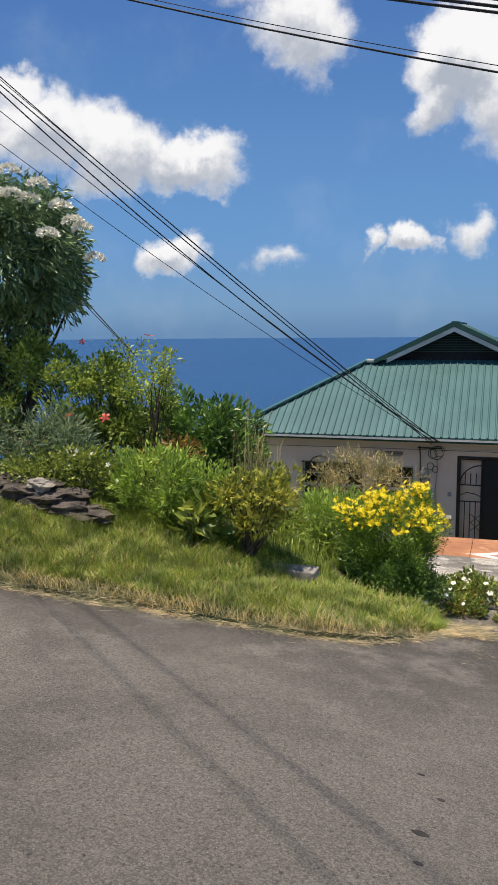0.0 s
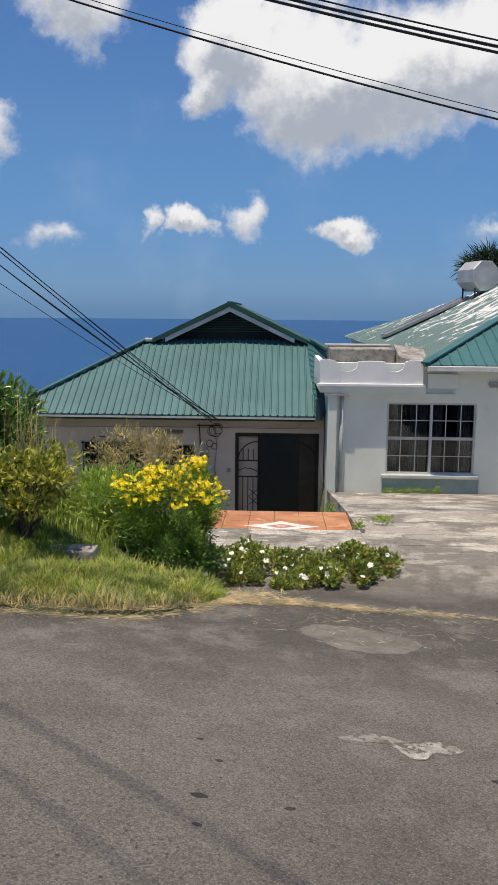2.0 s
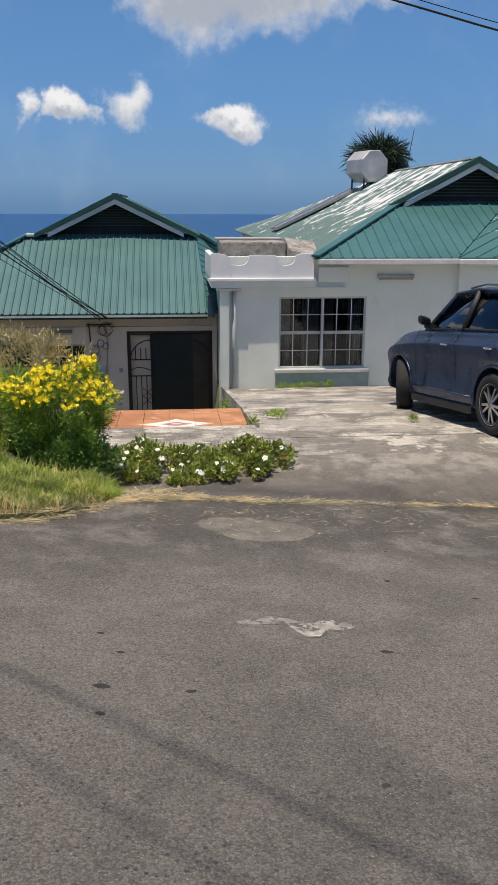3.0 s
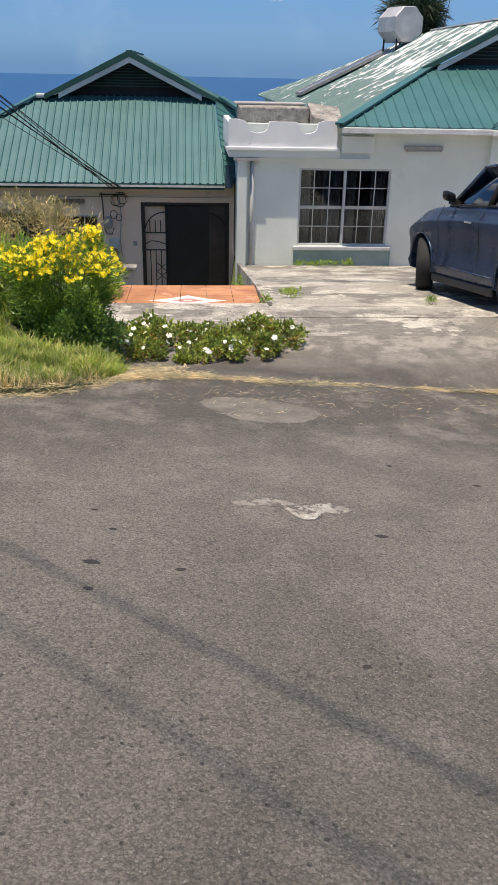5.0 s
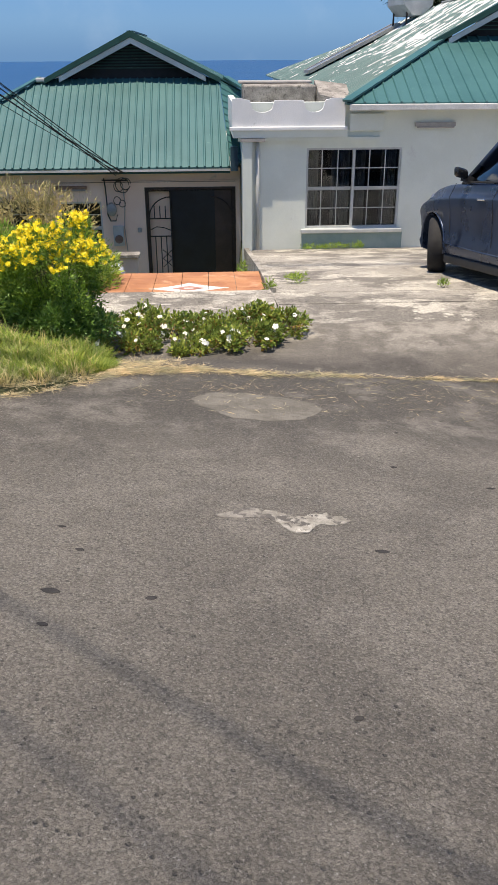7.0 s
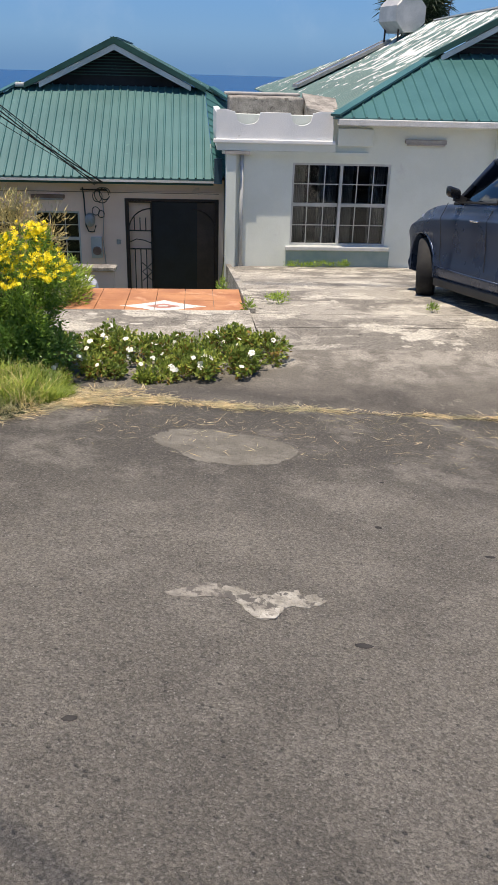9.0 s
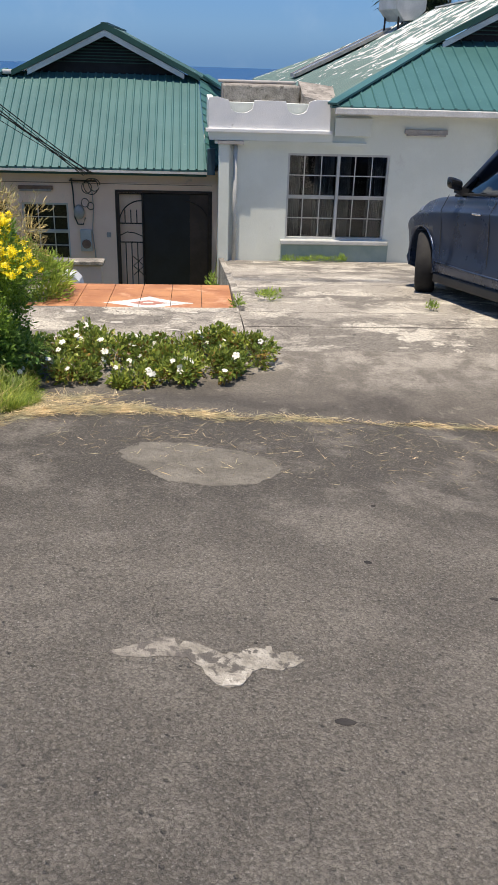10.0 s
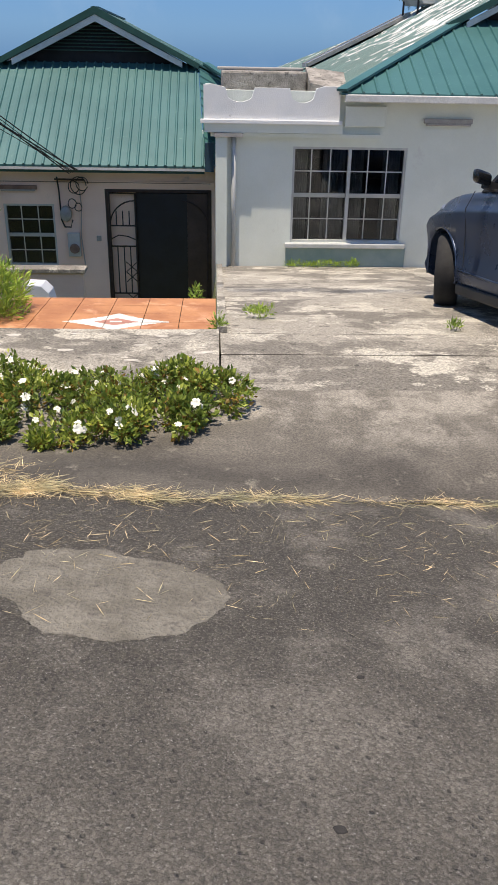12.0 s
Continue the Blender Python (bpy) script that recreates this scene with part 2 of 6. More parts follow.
M = {
    "asphalt": material("asphalt", asphalt_fn, 0.85),
    "concrete": material("weathered concrete", concrete_fn, 0.9),
    "slope": material("stained cement slope", slope_fn, 0.92),
    "patch": grain("cement patch", (0.135, 0.124, 0.102), (0.200, 0.186, 0.156), 5, 60, 0.020, 0.9, c=(0.10, 0.09, 0.08), cscale=14, clo=0.55, chi=0.7, fineamt=0.4),
    "patch_light": grain("pale cement", (0.20, 0.185, 0.155), (0.36, 0.34, 0.295), 14, 60, 0.014, 0.9, c=(0.10, 0.092, 0.082), cscale=16, clo=0.50, chi=0.56, fineamt=0.35),
    "patch_mid": grain("dusty cement", (0.17, 0.157, 0.135), (0.27, 0.25, 0.215), 14, 60, 0.012, 0.9, c=(0.11, 0.10, 0.09), cscale=16, clo=0.48, chi=0.56, fineamt=0.35),
    "patch_bright": grain("bright cement", (0.30, 0.28, 0.24), (0.50, 0.475, 0.42), 22, 70, 0.010, 0.9, c=(0.20, 0.185, 0.16), cscale=30, clo=0.55, chi=0.62, fineamt=0.35),
    "chip": grain("pale worn fleck", (0.42, 0.395, 0.35), (0.56, 0.53, 0.47), 14, 60, 0.003, 0.9, fineamt=0.3),
    "tar": grain("tar stain", (0.022, 0.020, 0.019), (0.04, 0.036, 0.033), 8, 60, 0.004, 0.8),
    "soil": grain("dry soil", (0.10, 0.075, 0.05), (0.17, 0.13, 0.09), 3, 40, 0.02, 0.95),
    "turf": grain("turf soil", (0.030, 0.050, 0.014), (0.085, 0.085, 0.035), 2, 30, 0.02, 0.95),
    "white": grain("white wall paint", (0.66, 0.70, 0.635), (0.72, 0.76, 0.695), 1.2, 50, 0.002, 0.75, fineamt=0.04, c=(0.55, 0.55, 0.52), cscale=2.2, clo=0.62, chi=0.8),
    "parapet": grain("worn white paint", (0.72, 0.73, 0.73), (0.80, 0.80, 0.79), 2, 50, 0.003, 0.7, fineamt=0.05, c=(0.42, 0.41, 0.38), cscale=5, clo=0.66, chi=0.74),
    "peach": grain("pink wall paint", (0.84, 0.62, 0.50), (0.89, 0.68, 0.56), 1.4, 50, 0.002, 0.8, fineamt=0.05, c=(0.48, 0.40, 0.36), cscale=2.5, clo=0.62, chi=0.78),
    "greytrim": grain("grey green paint", (0.22, 0.31, 0.30), (0.28, 0.36, 0.35), 3, 50, 0.002, 0.7, fineamt=0.06),
    "roof": material("green roof sheet", roof_fn(0), 0.42),
    "roof_peel": material("peeling roof sheet", roof_fn(1), 0.5),
    "roof_peel_few": material("worn roof sheet", roof_fn(2), 0.45),
    "roof_dark": grain("dark green trim", (0.012, 0.06, 0.048), (0.02, 0.08, 0.065), 3, 60, 0.001, 0.5, fineamt=0.05),
    "oldconcrete": grain("old grey concrete", (0.20, 0.185, 0.165), (0.36, 0.335, 0.30), 5, 40, 0.012, 0.95, c=(0.10, 0.09, 0.08), cscale=7, clo=0.5, chi=0.66),
    "iron": grain("dark iron", (0.035, 0.024, 0.022), (0.055, 0.038, 0.034), 9, 80, 0.001, 0.55, 0.3),
    "frame": grain("white window frame", (0.42, 0.44, 0.43), (0.52, 0.53, 0.52), 4, 60, 0.0005, 0.45, fineamt=0.04),
    # near-black colour is painted-in shade for room insides and the gable backing
    "dark": grain("painted interior shade", (0.010, 0.011, 0.013), (0.018, 0.019, 0.021), 3, 30, 0.001, 0.8),
    "doordark": grain("dark door panel", (0.010, 0.014, 0.022), (0.014, 0.019, 0.030), 3, 30, 0.001, 0.35),
    "doorbrown": grain("brown door panel", (0.05, 0.032, 0.028), (0.07, 0.045, 0.04), 3, 30, 0.001, 0.55),
    "curtain": grain("grey curtain", (0.14, 0.14, 0.135), (0.22, 0.22, 0.21), 7, 90, 0.002, 0.9),
    "lampgrey": grain("lamp housing", (0.30, 0.29, 0.27), (0.38, 0.36, 0.34), 8, 60, 0.001, 0.6),
    "lampbrown": grain("weathered lamp housing", (0.17, 0.10, 0.075), (0.25, 0.16, 0.12), 8, 60, 0.001, 0.6),
    "tank": grain("painted tank", (0.38, 0.38, 0.38), (0.48, 0.48, 0.47), 3, 60, 0.001, 0.45, 0.2),
    "blackglass": grain("collector glass", (0.05, 0.055, 0.065), (0.09, 0.095, 0.11), 3, 60, 0.0002, 0.2),
    "cable": grain("cable rubber", (0.012, 0.012, 0.013), (0.02, 0.02, 0.02), 5, 60, 0.0003, 0.6),
    "tile_a": grain("terracotta tile", (0.36, 0.150, 0.066), (0.50, 0.235, 0.105), 2.5, 50, 0.001, 0.6, fineamt=0.08, c=(0.62, 0.33, 0.19), cscale=3, clo=0.55, chi=0.7),
    "tile_w": grain("white tile", (0.66, 0.63, 0.58), (0.74, 0.72, 0.67), 4, 50, 0.001, 0.5, fineamt=0.05),
    "tile_p": grain("pink tile", (0.42, 0.20, 0.15), (0.50, 0.26, 0.20), 4, 50, 0.001, 0.6),
    "sea": None,
    "rock": grain("dark rock", (0.045, 0.036, 0.029), (0.13, 0.108, 0.088), 6, 40, 0.02, 0.9),
    "palerock": grain("pale stone", (0.22, 0.20, 0.17), (0.34, 0.31, 0.27), 6, 40, 0.012, 0.9),
    "bark": grain("bark", (0.05, 0.035, 0.025), (0.12, 0.09, 0.065), 12, 50, 0.008, 0.9),
    "carpaint": None,
    "rubber": grain("tyre rubber", (0.012, 0.012, 0.013), (0.022, 0.022, 0.022), 8, 60, 0.001, 0.85),
    "gloss_black": grain("gloss black plastic", (0.010, 0.011, 0.012), (0.014, 0.015, 0.016), 8, 60, 0.0001, 0.12),
    "blackplastic": grain("black plastic", (0.012, 0.013, 0.014), (0.02, 0.02, 0.021), 8, 60, 0.0005, 0.6),
    "chrome": grain("chrome", (0.6, 0.6, 0.62), (0.7, 0.7, 0.71), 3, 60, 0.0001, 0.15, 1.0, fineamt=0.02),
    "alloy": grain("wheel alloy", (0.42, 0.43, 0.44), (0.5, 0.5, 0.51), 5, 60, 0.0002, 0.3, 0.9, fineamt=0.03),
    "leaf_far": leaf_mat("far dark leaves", (0.012, 0.030, 0.012), (0.028, 0.055, 0.024), 0.1),
    "straw": leaf_mat("dry straw", (0.40, 0.32, 0.18), (0.82, 0.72, 0.50), 0.1, 0.8),
    "grass": leaf_mat("grass blades", (0.075, 0.180, 0.022), (0.40, 0.47, 0.095)),
    "weed": leaf_mat("feathery weed leaves", (0.164, 0.284, 0.045), (0.448, 0.598, 0.120)),
    "drygrass": leaf_mat("dry seed grass", (0.312, 0.276, 0.132), (0.552, 0.480, 0.240), 0.2, 0.7),
    "leaf_dark": leaf_mat("dark green leaves", (0.045, 0.115, 0.026), (0.21, 0.37, 0.085), 0.2, 0.35),
    "leaf_tree": leaf_mat("narrow dark leaves", (0.051, 0.120, 0.051), (0.253, 0.380, 0.189), 0.18, 0.4),
    "leaf_mid": leaf_mat("green leaves", (0.070, 0.155, 0.028), (0.52, 0.62, 0.12)),
    "leaf_bush": leaf_mat("fine bush leaves", (0.064, 0.151, 0.025), (0.315, 0.486, 0.072)),
    "leaf_grey": leaf_mat("grey green leaves", (0.066, 0.112, 0.059), (0.343, 0.449, 0.264)),
    "leaf_croton": leaf_mat("yellow green leaves", (0.070, 0.125, 0.018), (0.55, 0.54, 0.10)),
    "leaf_cover": leaf_mat("ground cover leaves", (0.056, 0.127, 0.022), (0.399, 0.465, 0.099)),
    "leaf_rust": leaf_mat("rusty leaves", (0.16, 0.09, 0.025), (0.36, 0.24, 0.06)),
    "petal_white": leaf_mat("white petals", (0.76, 0.75, 0.66), (0.86, 0.85, 0.76), 0.2, vary=0),
    "petal_yellow": leaf_mat("yellow petals", (0.82, 0.58, 0.006), (0.90, 0.74, 0.015), 0.2, vary=0),
    "petal_red": leaf_mat("red petals", (0.55, 0.04, 0.04), (0.65, 0.12, 0.10), 0.25),
    "stem": grain("green stem", (0.05, 0.07, 0.02), (0.10, 0.10, 0.04), 12, 50, 0.001, 0.8),
    "meter": grain("grey meter box", (0.30, 0.30, 0.29), (0.40, 0.39, 0.38), 6, 50, 0.0005, 0.5),
    "gutter": grain("white gutter", (0.52, 0.52, 0.50), (0.66, 0.66, 0.64), 2, 40, 0.001, 0.55, c=(0.30, 0.27, 0.24), cscale=3, clo=0.62, chi=0.75),
}


def car_fn(N, pos):
    return N.mix(N.noise(1.5, 3, 0.5, pos), (0.030, 0.048, 0.088), (0.040, 0.062, 0.110)), None, 0, N.ramp(N.noise(3, 4, 0.6, pos), 0.3, 0.7, 0.22, 0.36)


def sea_fn(N, pos):
    st = N.n("ShaderNodeMapping", {"Vector": pos, "Scale": (0.004, 0.012, 1)}).outputs[0]
    c = N.mix(N.ramp(N.noise(1.0, 5, 0.6, st), 0.3, 0.75), (0.012, 0.072, 0.185), (0.014, 0.080, 0.205))
    return c, N.noise(0.35, 6, 0.6, pos), 1.2, None


M["carpaint"] = material("blue grey car paint", car_fn, 0.3, 0.35)
M["sea"] = material("deep sea water", sea_fn, 0.6, 0, 0.25)


def glass_mat(name, tint, rough=0.03):
    m = bpy.data.materials.new(name)
    m.use_nodes = True
    N = Nodes(m.node_tree)
    g = N.n("ShaderNodeBsdfGlossy", {"Color": (0.9, 0.95, 1, 1), "Roughness": rough})
    t = N.n("ShaderNodeBsdfTransparent", {"Color": (*tint, 1)})
    f = N.n("ShaderNodeFresnel", {"IOR": 1.5})
    mx = N.n("ShaderNodeMixShader", {0: f.outputs[0], 1: t.outputs[0], 2: g.outputs[0]})
    out = N.n("ShaderNodeOutputMaterial")
    m.node_tree.links.new(mx.outputs[0], out.inputs[0])
    return m


M["glass"] = glass_mat("window glass", (0.75, 0.78, 0.8))
M["carglass"] = glass_mat("tinted car glass", (0.10, 0.11, 0.12), 0.01)


# ---- mesh helpers ----
def link(name, bm, mat, parent=None, label="", smooth=False):
    me = bpy.data.meshes.new(name)
    bmesh.ops.recalc_face_normals(bm, faces=bm.faces)
    bm.to_mesh(me)
    bm.free()
    if smooth:
        me.shade_smooth()
    me.materials.append(M[mat] if isinstance(mat, str) else mat)
    ob = new(name, me)
    ob.parent = parent
    return tagged(ob, label)


def part(name, bm, mat, parent, label="", smooth=False):
    return link(name, bm, mat, parent, label, smooth)


def raw(name, verts, faces, mat, parent=None, label="", smooth=False):
    me = bpy.data.meshes.new(name)
    me.from_pydata([tuple(v) for v in verts], [], [tuple(f) for f in faces])
    if smooth:
        me.shade_smooth()
    me.materials.append(M[mat])
    ob = new(name, me)
    ob.parent = parent
    return tagged(ob, label)


def thing(name, at=(0, 0, 0), label="", category="", group=""):
    e = new(name)
    e.location = at
    e.empty_display_size = 0.2
    e["base"] = 1
    return tagged(e, label, category, group)


def under(ob, parent):
    """Parent ob, built in world places, to a thing that stands at its own place."""
    ob.parent = parent
    ob.matrix_parent_inverse = Matrix.Translation(parent.location).inverted()
    return ob


def box(bm, x0, x1, y0, y1, z0, z1, bevel=0.0):
    vs = [bm.verts.new((x, y, z)) for z in (z0, z1) for y in (y0, y1) for x in (x0, x1)]
    fs = [bm.faces.new([vs[i] for i in f]) for f in ((0, 2, 3, 1), (4, 5, 7, 6), (0, 1, 5, 4), (1, 3, 7, 5), (3, 2, 6, 7), (2, 0, 4, 6))]
    if bevel:
        bmesh.ops.bevel(bm, geom=list({e for f in fs for e in f.edges}), offset=bevel, segments=2, affect="EDGES", profile=0.5)
    return vs


def boxes(*args, bevel=0.0):
    bm = bmesh.new()
    for a in args:
        box(bm, *a, bevel=bevel)
    return bm


def prism(bm, poly, y0, y1):
    """A polygon in x and z, drawn out from y0 to y1."""
    a = [bm.verts.new((x, y0, z)) for x, z in poly]
    b = [bm.verts.new((x, y1, z)) for x, z in poly]
    bm.faces.new(a)
    bm.faces.new(b[::-1])
    for i in range(len(poly)):
        j = (i + 1) % len(poly)
        bm.faces.new((a[i], b[i], b[j], a[j]))


def tube(bm, pts, r, sides=6, r1=None):
    """A tube along points; r may taper to r1."""
    pts = [Vector(p) for p in pts]
    rings = []
    n = len(pts)
    for i, p in enumerate(pts):
        d = (pts[min(i + 1, n - 1)] - pts[max(i - 1, 0)]).normalized()
        u = d.cross(Vector((0.13, 0.31, 0.94) if abs(d.z) < 0.9 else (1, 0.1, 0))).normalized()
        v = d.cross(u)
        rad = r if r1 is None else r + (r1 - r) * i / max(1, n - 1)
        rings.append([bm.verts.new(p + (u * math.cos(a) + v * math.sin(a)) * rad) for a in (2 * math.pi * k / sides for k in range(sides))])
    for a, b in zip(rings, rings[1:]):
        for k in range(sides):
            bm.faces.new((a[k], a[(k + 1) % sides], b[(k + 1) % sides], b[k]))
    bm.faces.new(rings[0][::-1])
    bm.faces.new(rings[-1])


def slab(bm, pts, thick):
    """A sheet of any outline with thickness below it."""
    a = [bm.verts.new(p) for p in pts]
    b = [bm.verts.new(Vector(p) - Vector((0, 0, thick))) for p in pts]
    bm.faces.new(a)
    bm.faces.new(b[::-1])
    for i in range(len(pts)):
        j = (i + 1) % len(pts)
        bm.faces.new((a[i], b[i], b[j], a[j]))


# ---- the ground ----
def lerp(x, table):
    return float(np.interp(x, [p[0] for p in table], [p[1] for p in table]))


EDGE = [(-60, -22), (-20, -4.0), (-8, 3.4), (-5, 4.95), (-4, 5.4), (-2.85, 5.71), (-2.2, 5.78), (-1.8, 5.85), (-1.19, 5.92), (-0.6, 5.99), (-0.24, 6.12), (0.06, 6.5), (0.3, 6.85), (0.86, 7.03), (1.3, 7.0), (2.0, 7.1), (2.9, 7.22), (5, 7.5), (12, 8.4), (60, 12)]


def road_edge(x):
    return lerp(x, EDGE)


def road_z(x, y):
    return -0.29 - 0.09 * (max(-9, min(9, x)) - 0.2) - 0.125 * (max(-9, min(14, y)) - 4.1)


def road_top(x, y):
    return road_z(x, y) + 0.012 * noise.noise((x * 0.7, y * 0.7, 1.1))


DRIVE = [(5, -0.60), (6.96, -0.78), (7.76, -0.84), (8.6, -0.86), (9.5, -0.93), (11.8, -1.20), (16.6, -1.94), (17.2, -1.96), (18.0, -1.97), (40, -9)]


def ground_z(x, y):
    """Height of the open ground."""
    e = road_edge(x)
    if y < e + 0.02:
        return road_z(x, y) - 0.05
    s = y - e
    ze = road_z(x, e)
    bank = lerp(x, [(-3.2, 0.36), (-1.9, 0.30), (-1.2, 0.12), (-0.6, 0.0), (0, 0.0)])
    garden = ze + 0.02 + bank * min(1, s / 1.15) - 0.10 * max(0, s - 1.3) - 0.15 * max(0, s - 2.6) + 0.03 * noise.noise((x * 1.3, y * 1.3, 0))
    if y > 8.4:
        garden = max(garden - 0.35 * (y - 8.4), -2.97)
    drive = lerp(y, DRIVE) - 0.03 * (x - 1) * max(0, min(1, (9.5 - y) / 2.5))
    drive = ze + (drive - ze) * min(1, s / 0.5) if y < 9 else drive
    far = max(0, min(1, (s - 0.7) / 0.4))
    k = max(0, min(1, (x + 0.9 * far) / (0.25 + 0.75 * far)))
    z = garden * (1 - k) + (drive - 0.03) * k
    if -0.95 < x < 1.70 and 9.2 < y < 12.1:
        z = min(z, lerp(y, [(9.2, -1.1), (10.0, -1.45), (11.9, -1.7)]))
    if -1.5 < x < 1.62 and y > 11.3:
        z = min(z, lerp(y, [(11.3, -1.4), (12.2, -2.85), (18.6, -2.95), (30, -6)]))
    elif x < -1.4 and y > 10:
        z = min(z, lerp(y, [(10, -1.4), (14, -2.4), (18, -2.95), (30, -6)]))
    if y > 19:
        z = min(z, -2.9 - 0.32 * (y - 19))
    return max(z, -60)


def make_ground():
    def steps(core0, core1, d, far):
        a = list(np.arange(core0, core1 + 1e-6, d))
        s, q = d, core1
        while q < far:
            s *= 1.35
            q += s
            a.append(min(q, far))
        s, q = d, core0
        while q > -far:
            s *= 1.35
            q -= s
            a.insert(0, max(q, -far))
        return a
    xs, ys = steps(-6, 8, 0.125, 4800), steps(2, 20, 0.125, 4800)
    vs = [(x, y, ground_z(x, y)) for y in ys for x in xs]
    w = len(xs)
    fs = [(j * w + i, j * w + i + 1, (j + 1) * w + i + 1, (j + 1) * w + i) for j in range(len(ys) - 1) for i in range(w - 1)]
    ob = raw("ground", vs, fs, "turf", smooth=True)
    tagged(ob, "grassy garden soil on the slope below the road", "ground", kind="structure")
    # road
    vs, fs = [], []
    xs = sorted(set([round(v, 3) for v in np.arange(-8, 10, 0.1)] + [-60, -40, -25, -16, -12, 14, 20, 30, 45, 60]))
    V = [-12, -8, -5, -3, -2, -1, 0] + [0.25 * k for k in range(1, 20)]
    w = len(xs)
    rows = 40
    for j in range(rows + 1):
        for x in xs:
            e = road_edge(x) + 0.03 * noise.noise((x * 3.1, 0.3, 0)) + 0.02 * noise.noise((x * 11.0, 2.3, 0))
            y0 = min(-6.0, e - 8)
            y = y0 + (e - y0) * (j / rows)
            vs.append((x, y, road_z(x, y) + 0.012 * noise.noise((x * 0.7, y * 0.7, 1.1))))
    for x in xs:
        vs.append((x, vs[rows * w + xs.index(x)][1] + 0.004, road_z(x, road_edge(x)) - 0.15))
    for j in range(rows + 1):
        for i in range(w - 1):
            fs.append((j * w + i, j * w + i + 1, (j + 1) * w + i + 1, (j + 1) * w + i))
    tagged(raw("road", vs, fs, "asphalt", smooth=True), "worn grey asphalt road with cement patches", "road", kind="structure")
    # sea
    bm = bmesh.new()
    rings = [0, 200, 800, 2000, 3500, 4950]
    prev = None
    for r in rings[1:]:
        ring = [bm.verts.new((math.sin(a) * r, math.cos(a) * r, -36.0)) for a in (2 * math.pi * k / 96 for k in range(96))]
        if prev:
            for k in range(96):
                bm.faces.new((prev[k], prev[(k + 1) % 96], ring[(k + 1) % 96], ring[k]))
        else:
            bm.faces.new(ring)
        prev = ring
    tagged(link("water", bm, "sea"), "deep blue sea reaching the horizon", "sea", kind="structure")


make_ground()


def drive_z(x, y):
    return lerp(y, DRIVE) - 0.03 * (x - 1) * max(0, min(1, (9.5 - y) / 2.5))


def patch_sheet(name, outline, zf, lift, thick, mat, label, cat, kind="structure", res=0.12, jag=0.0):
    """A thin slab with a given outline (x, y), following the surface below."""
    c = Vector((sum(p[0] for p in outline) / len(outline), sum(p[1] for p in outline) / len(outline)))
    pts = []
    for i, p in enumerate(outline):
        q = outline[(i + 1) % len(outline)]
        n = max(1, int(math.dist(p, q) / res))
        for k in range(n):
            x, y = p[0] + (q[0] - p[0]) * k / n, p[1] + (q[1] - p[1]) * k / n
            j = 1 + jag * noise.noise((x * 9, y * 9, 3.3)) + jag * 0.6 * noise.noise((x * 31, y * 31, 7.3))
            pts.append((c.x + (x - c.x) * j, c.y + (y - c.y) * j))
    bm = bmesh.new()
    prev = None
    for f in (1.0, 0.7, 0.4):
        ring = [bm.verts.new((c.x + (x - c.x) * f, c.y + (y - c.y) * f, zf(c.x + (x - c.x) * f, c.y + (y - c.y) * f) + lift)) for x, y in pts]
        if prev:
            for k in range(len(pts)):
                j = (k + 1) % len(pts)
                bm.faces.new((prev[k], prev[j], ring[j], ring[k]))
        else:
            low = [bm.verts.new((v.co.x, v.co.y, v.co.z - thick)) for v in ring]
            for k in range(len(pts)):
                j = (k + 1) % len(pts)
                bm.faces.new((low[k], low[j], ring[j], ring[k]))
        prev = ring
    mid = bm.verts.new((c.x, c.y, zf(c.x, c.y) + lift))
    for k in range(len(pts)):
        bm.faces.new((prev[k], prev[(k + 1) % len(pts)], mid))
    return tagged(link(name, bm, mat, smooth=False), label, cat, kind=kind)


def grid_sheet(name, xa, xb, ya, yb, zf, mat, label, thick=0.12, d=0.12, xl=None, xr=None):
    """A slab between two lines in y with left and right edges that may depend on y."""
    ny, nx = max(2, int((yb - ya) / d)), max(2, int((xb - xa) / d))
    vs, fs = [], []
    for j in range(ny + 1):
        y = ya + (yb - ya) * j / ny
        a, b = (xl(y) if xl else xa), (xr(y) if xr else xb)
        for i in range(nx + 1):
            x = a + (b - a) * i / nx
            vs.append((x, y, zf(x, y) + 0.006 * noise.noise((x * 1.5, y * 1.5, 5))))
    w = nx + 1
    for j in range(ny):
        for i in range(nx):
            fs.append((j * w + i, j * w + i + 1, (j + 1) * w + i + 1, (j + 1) * w + i))
    loop = [i for i in range(w)] + [j * w + nx for j in range(1, ny + 1)] + [ny * w + i for i in range(nx - 1, -1, -1)] + [j * w for j in range(ny - 1, 0, -1)]
    base = len(vs)
    vs += [(vs[i][0], vs[i][1], vs[i][2] - thick) for i in loop]
    for k in range(len(loop)):
        j = (k + 1) % len(loop)
        fs.append((loop[k], base + k, base + j, loop[j]))
    return tagged(raw(name, vs, fs, mat), label, "driveway", kind="structure")


# cement slope between road and driveway, then driveway slabs with open joints


def apron_z(x, y):
    e = road_edge(x)
    ze = road_z(x, e)
    k = min(1, (y - e) / 0.5)
    return ze + (drive_z(x, y) - ze) * k + 0.004


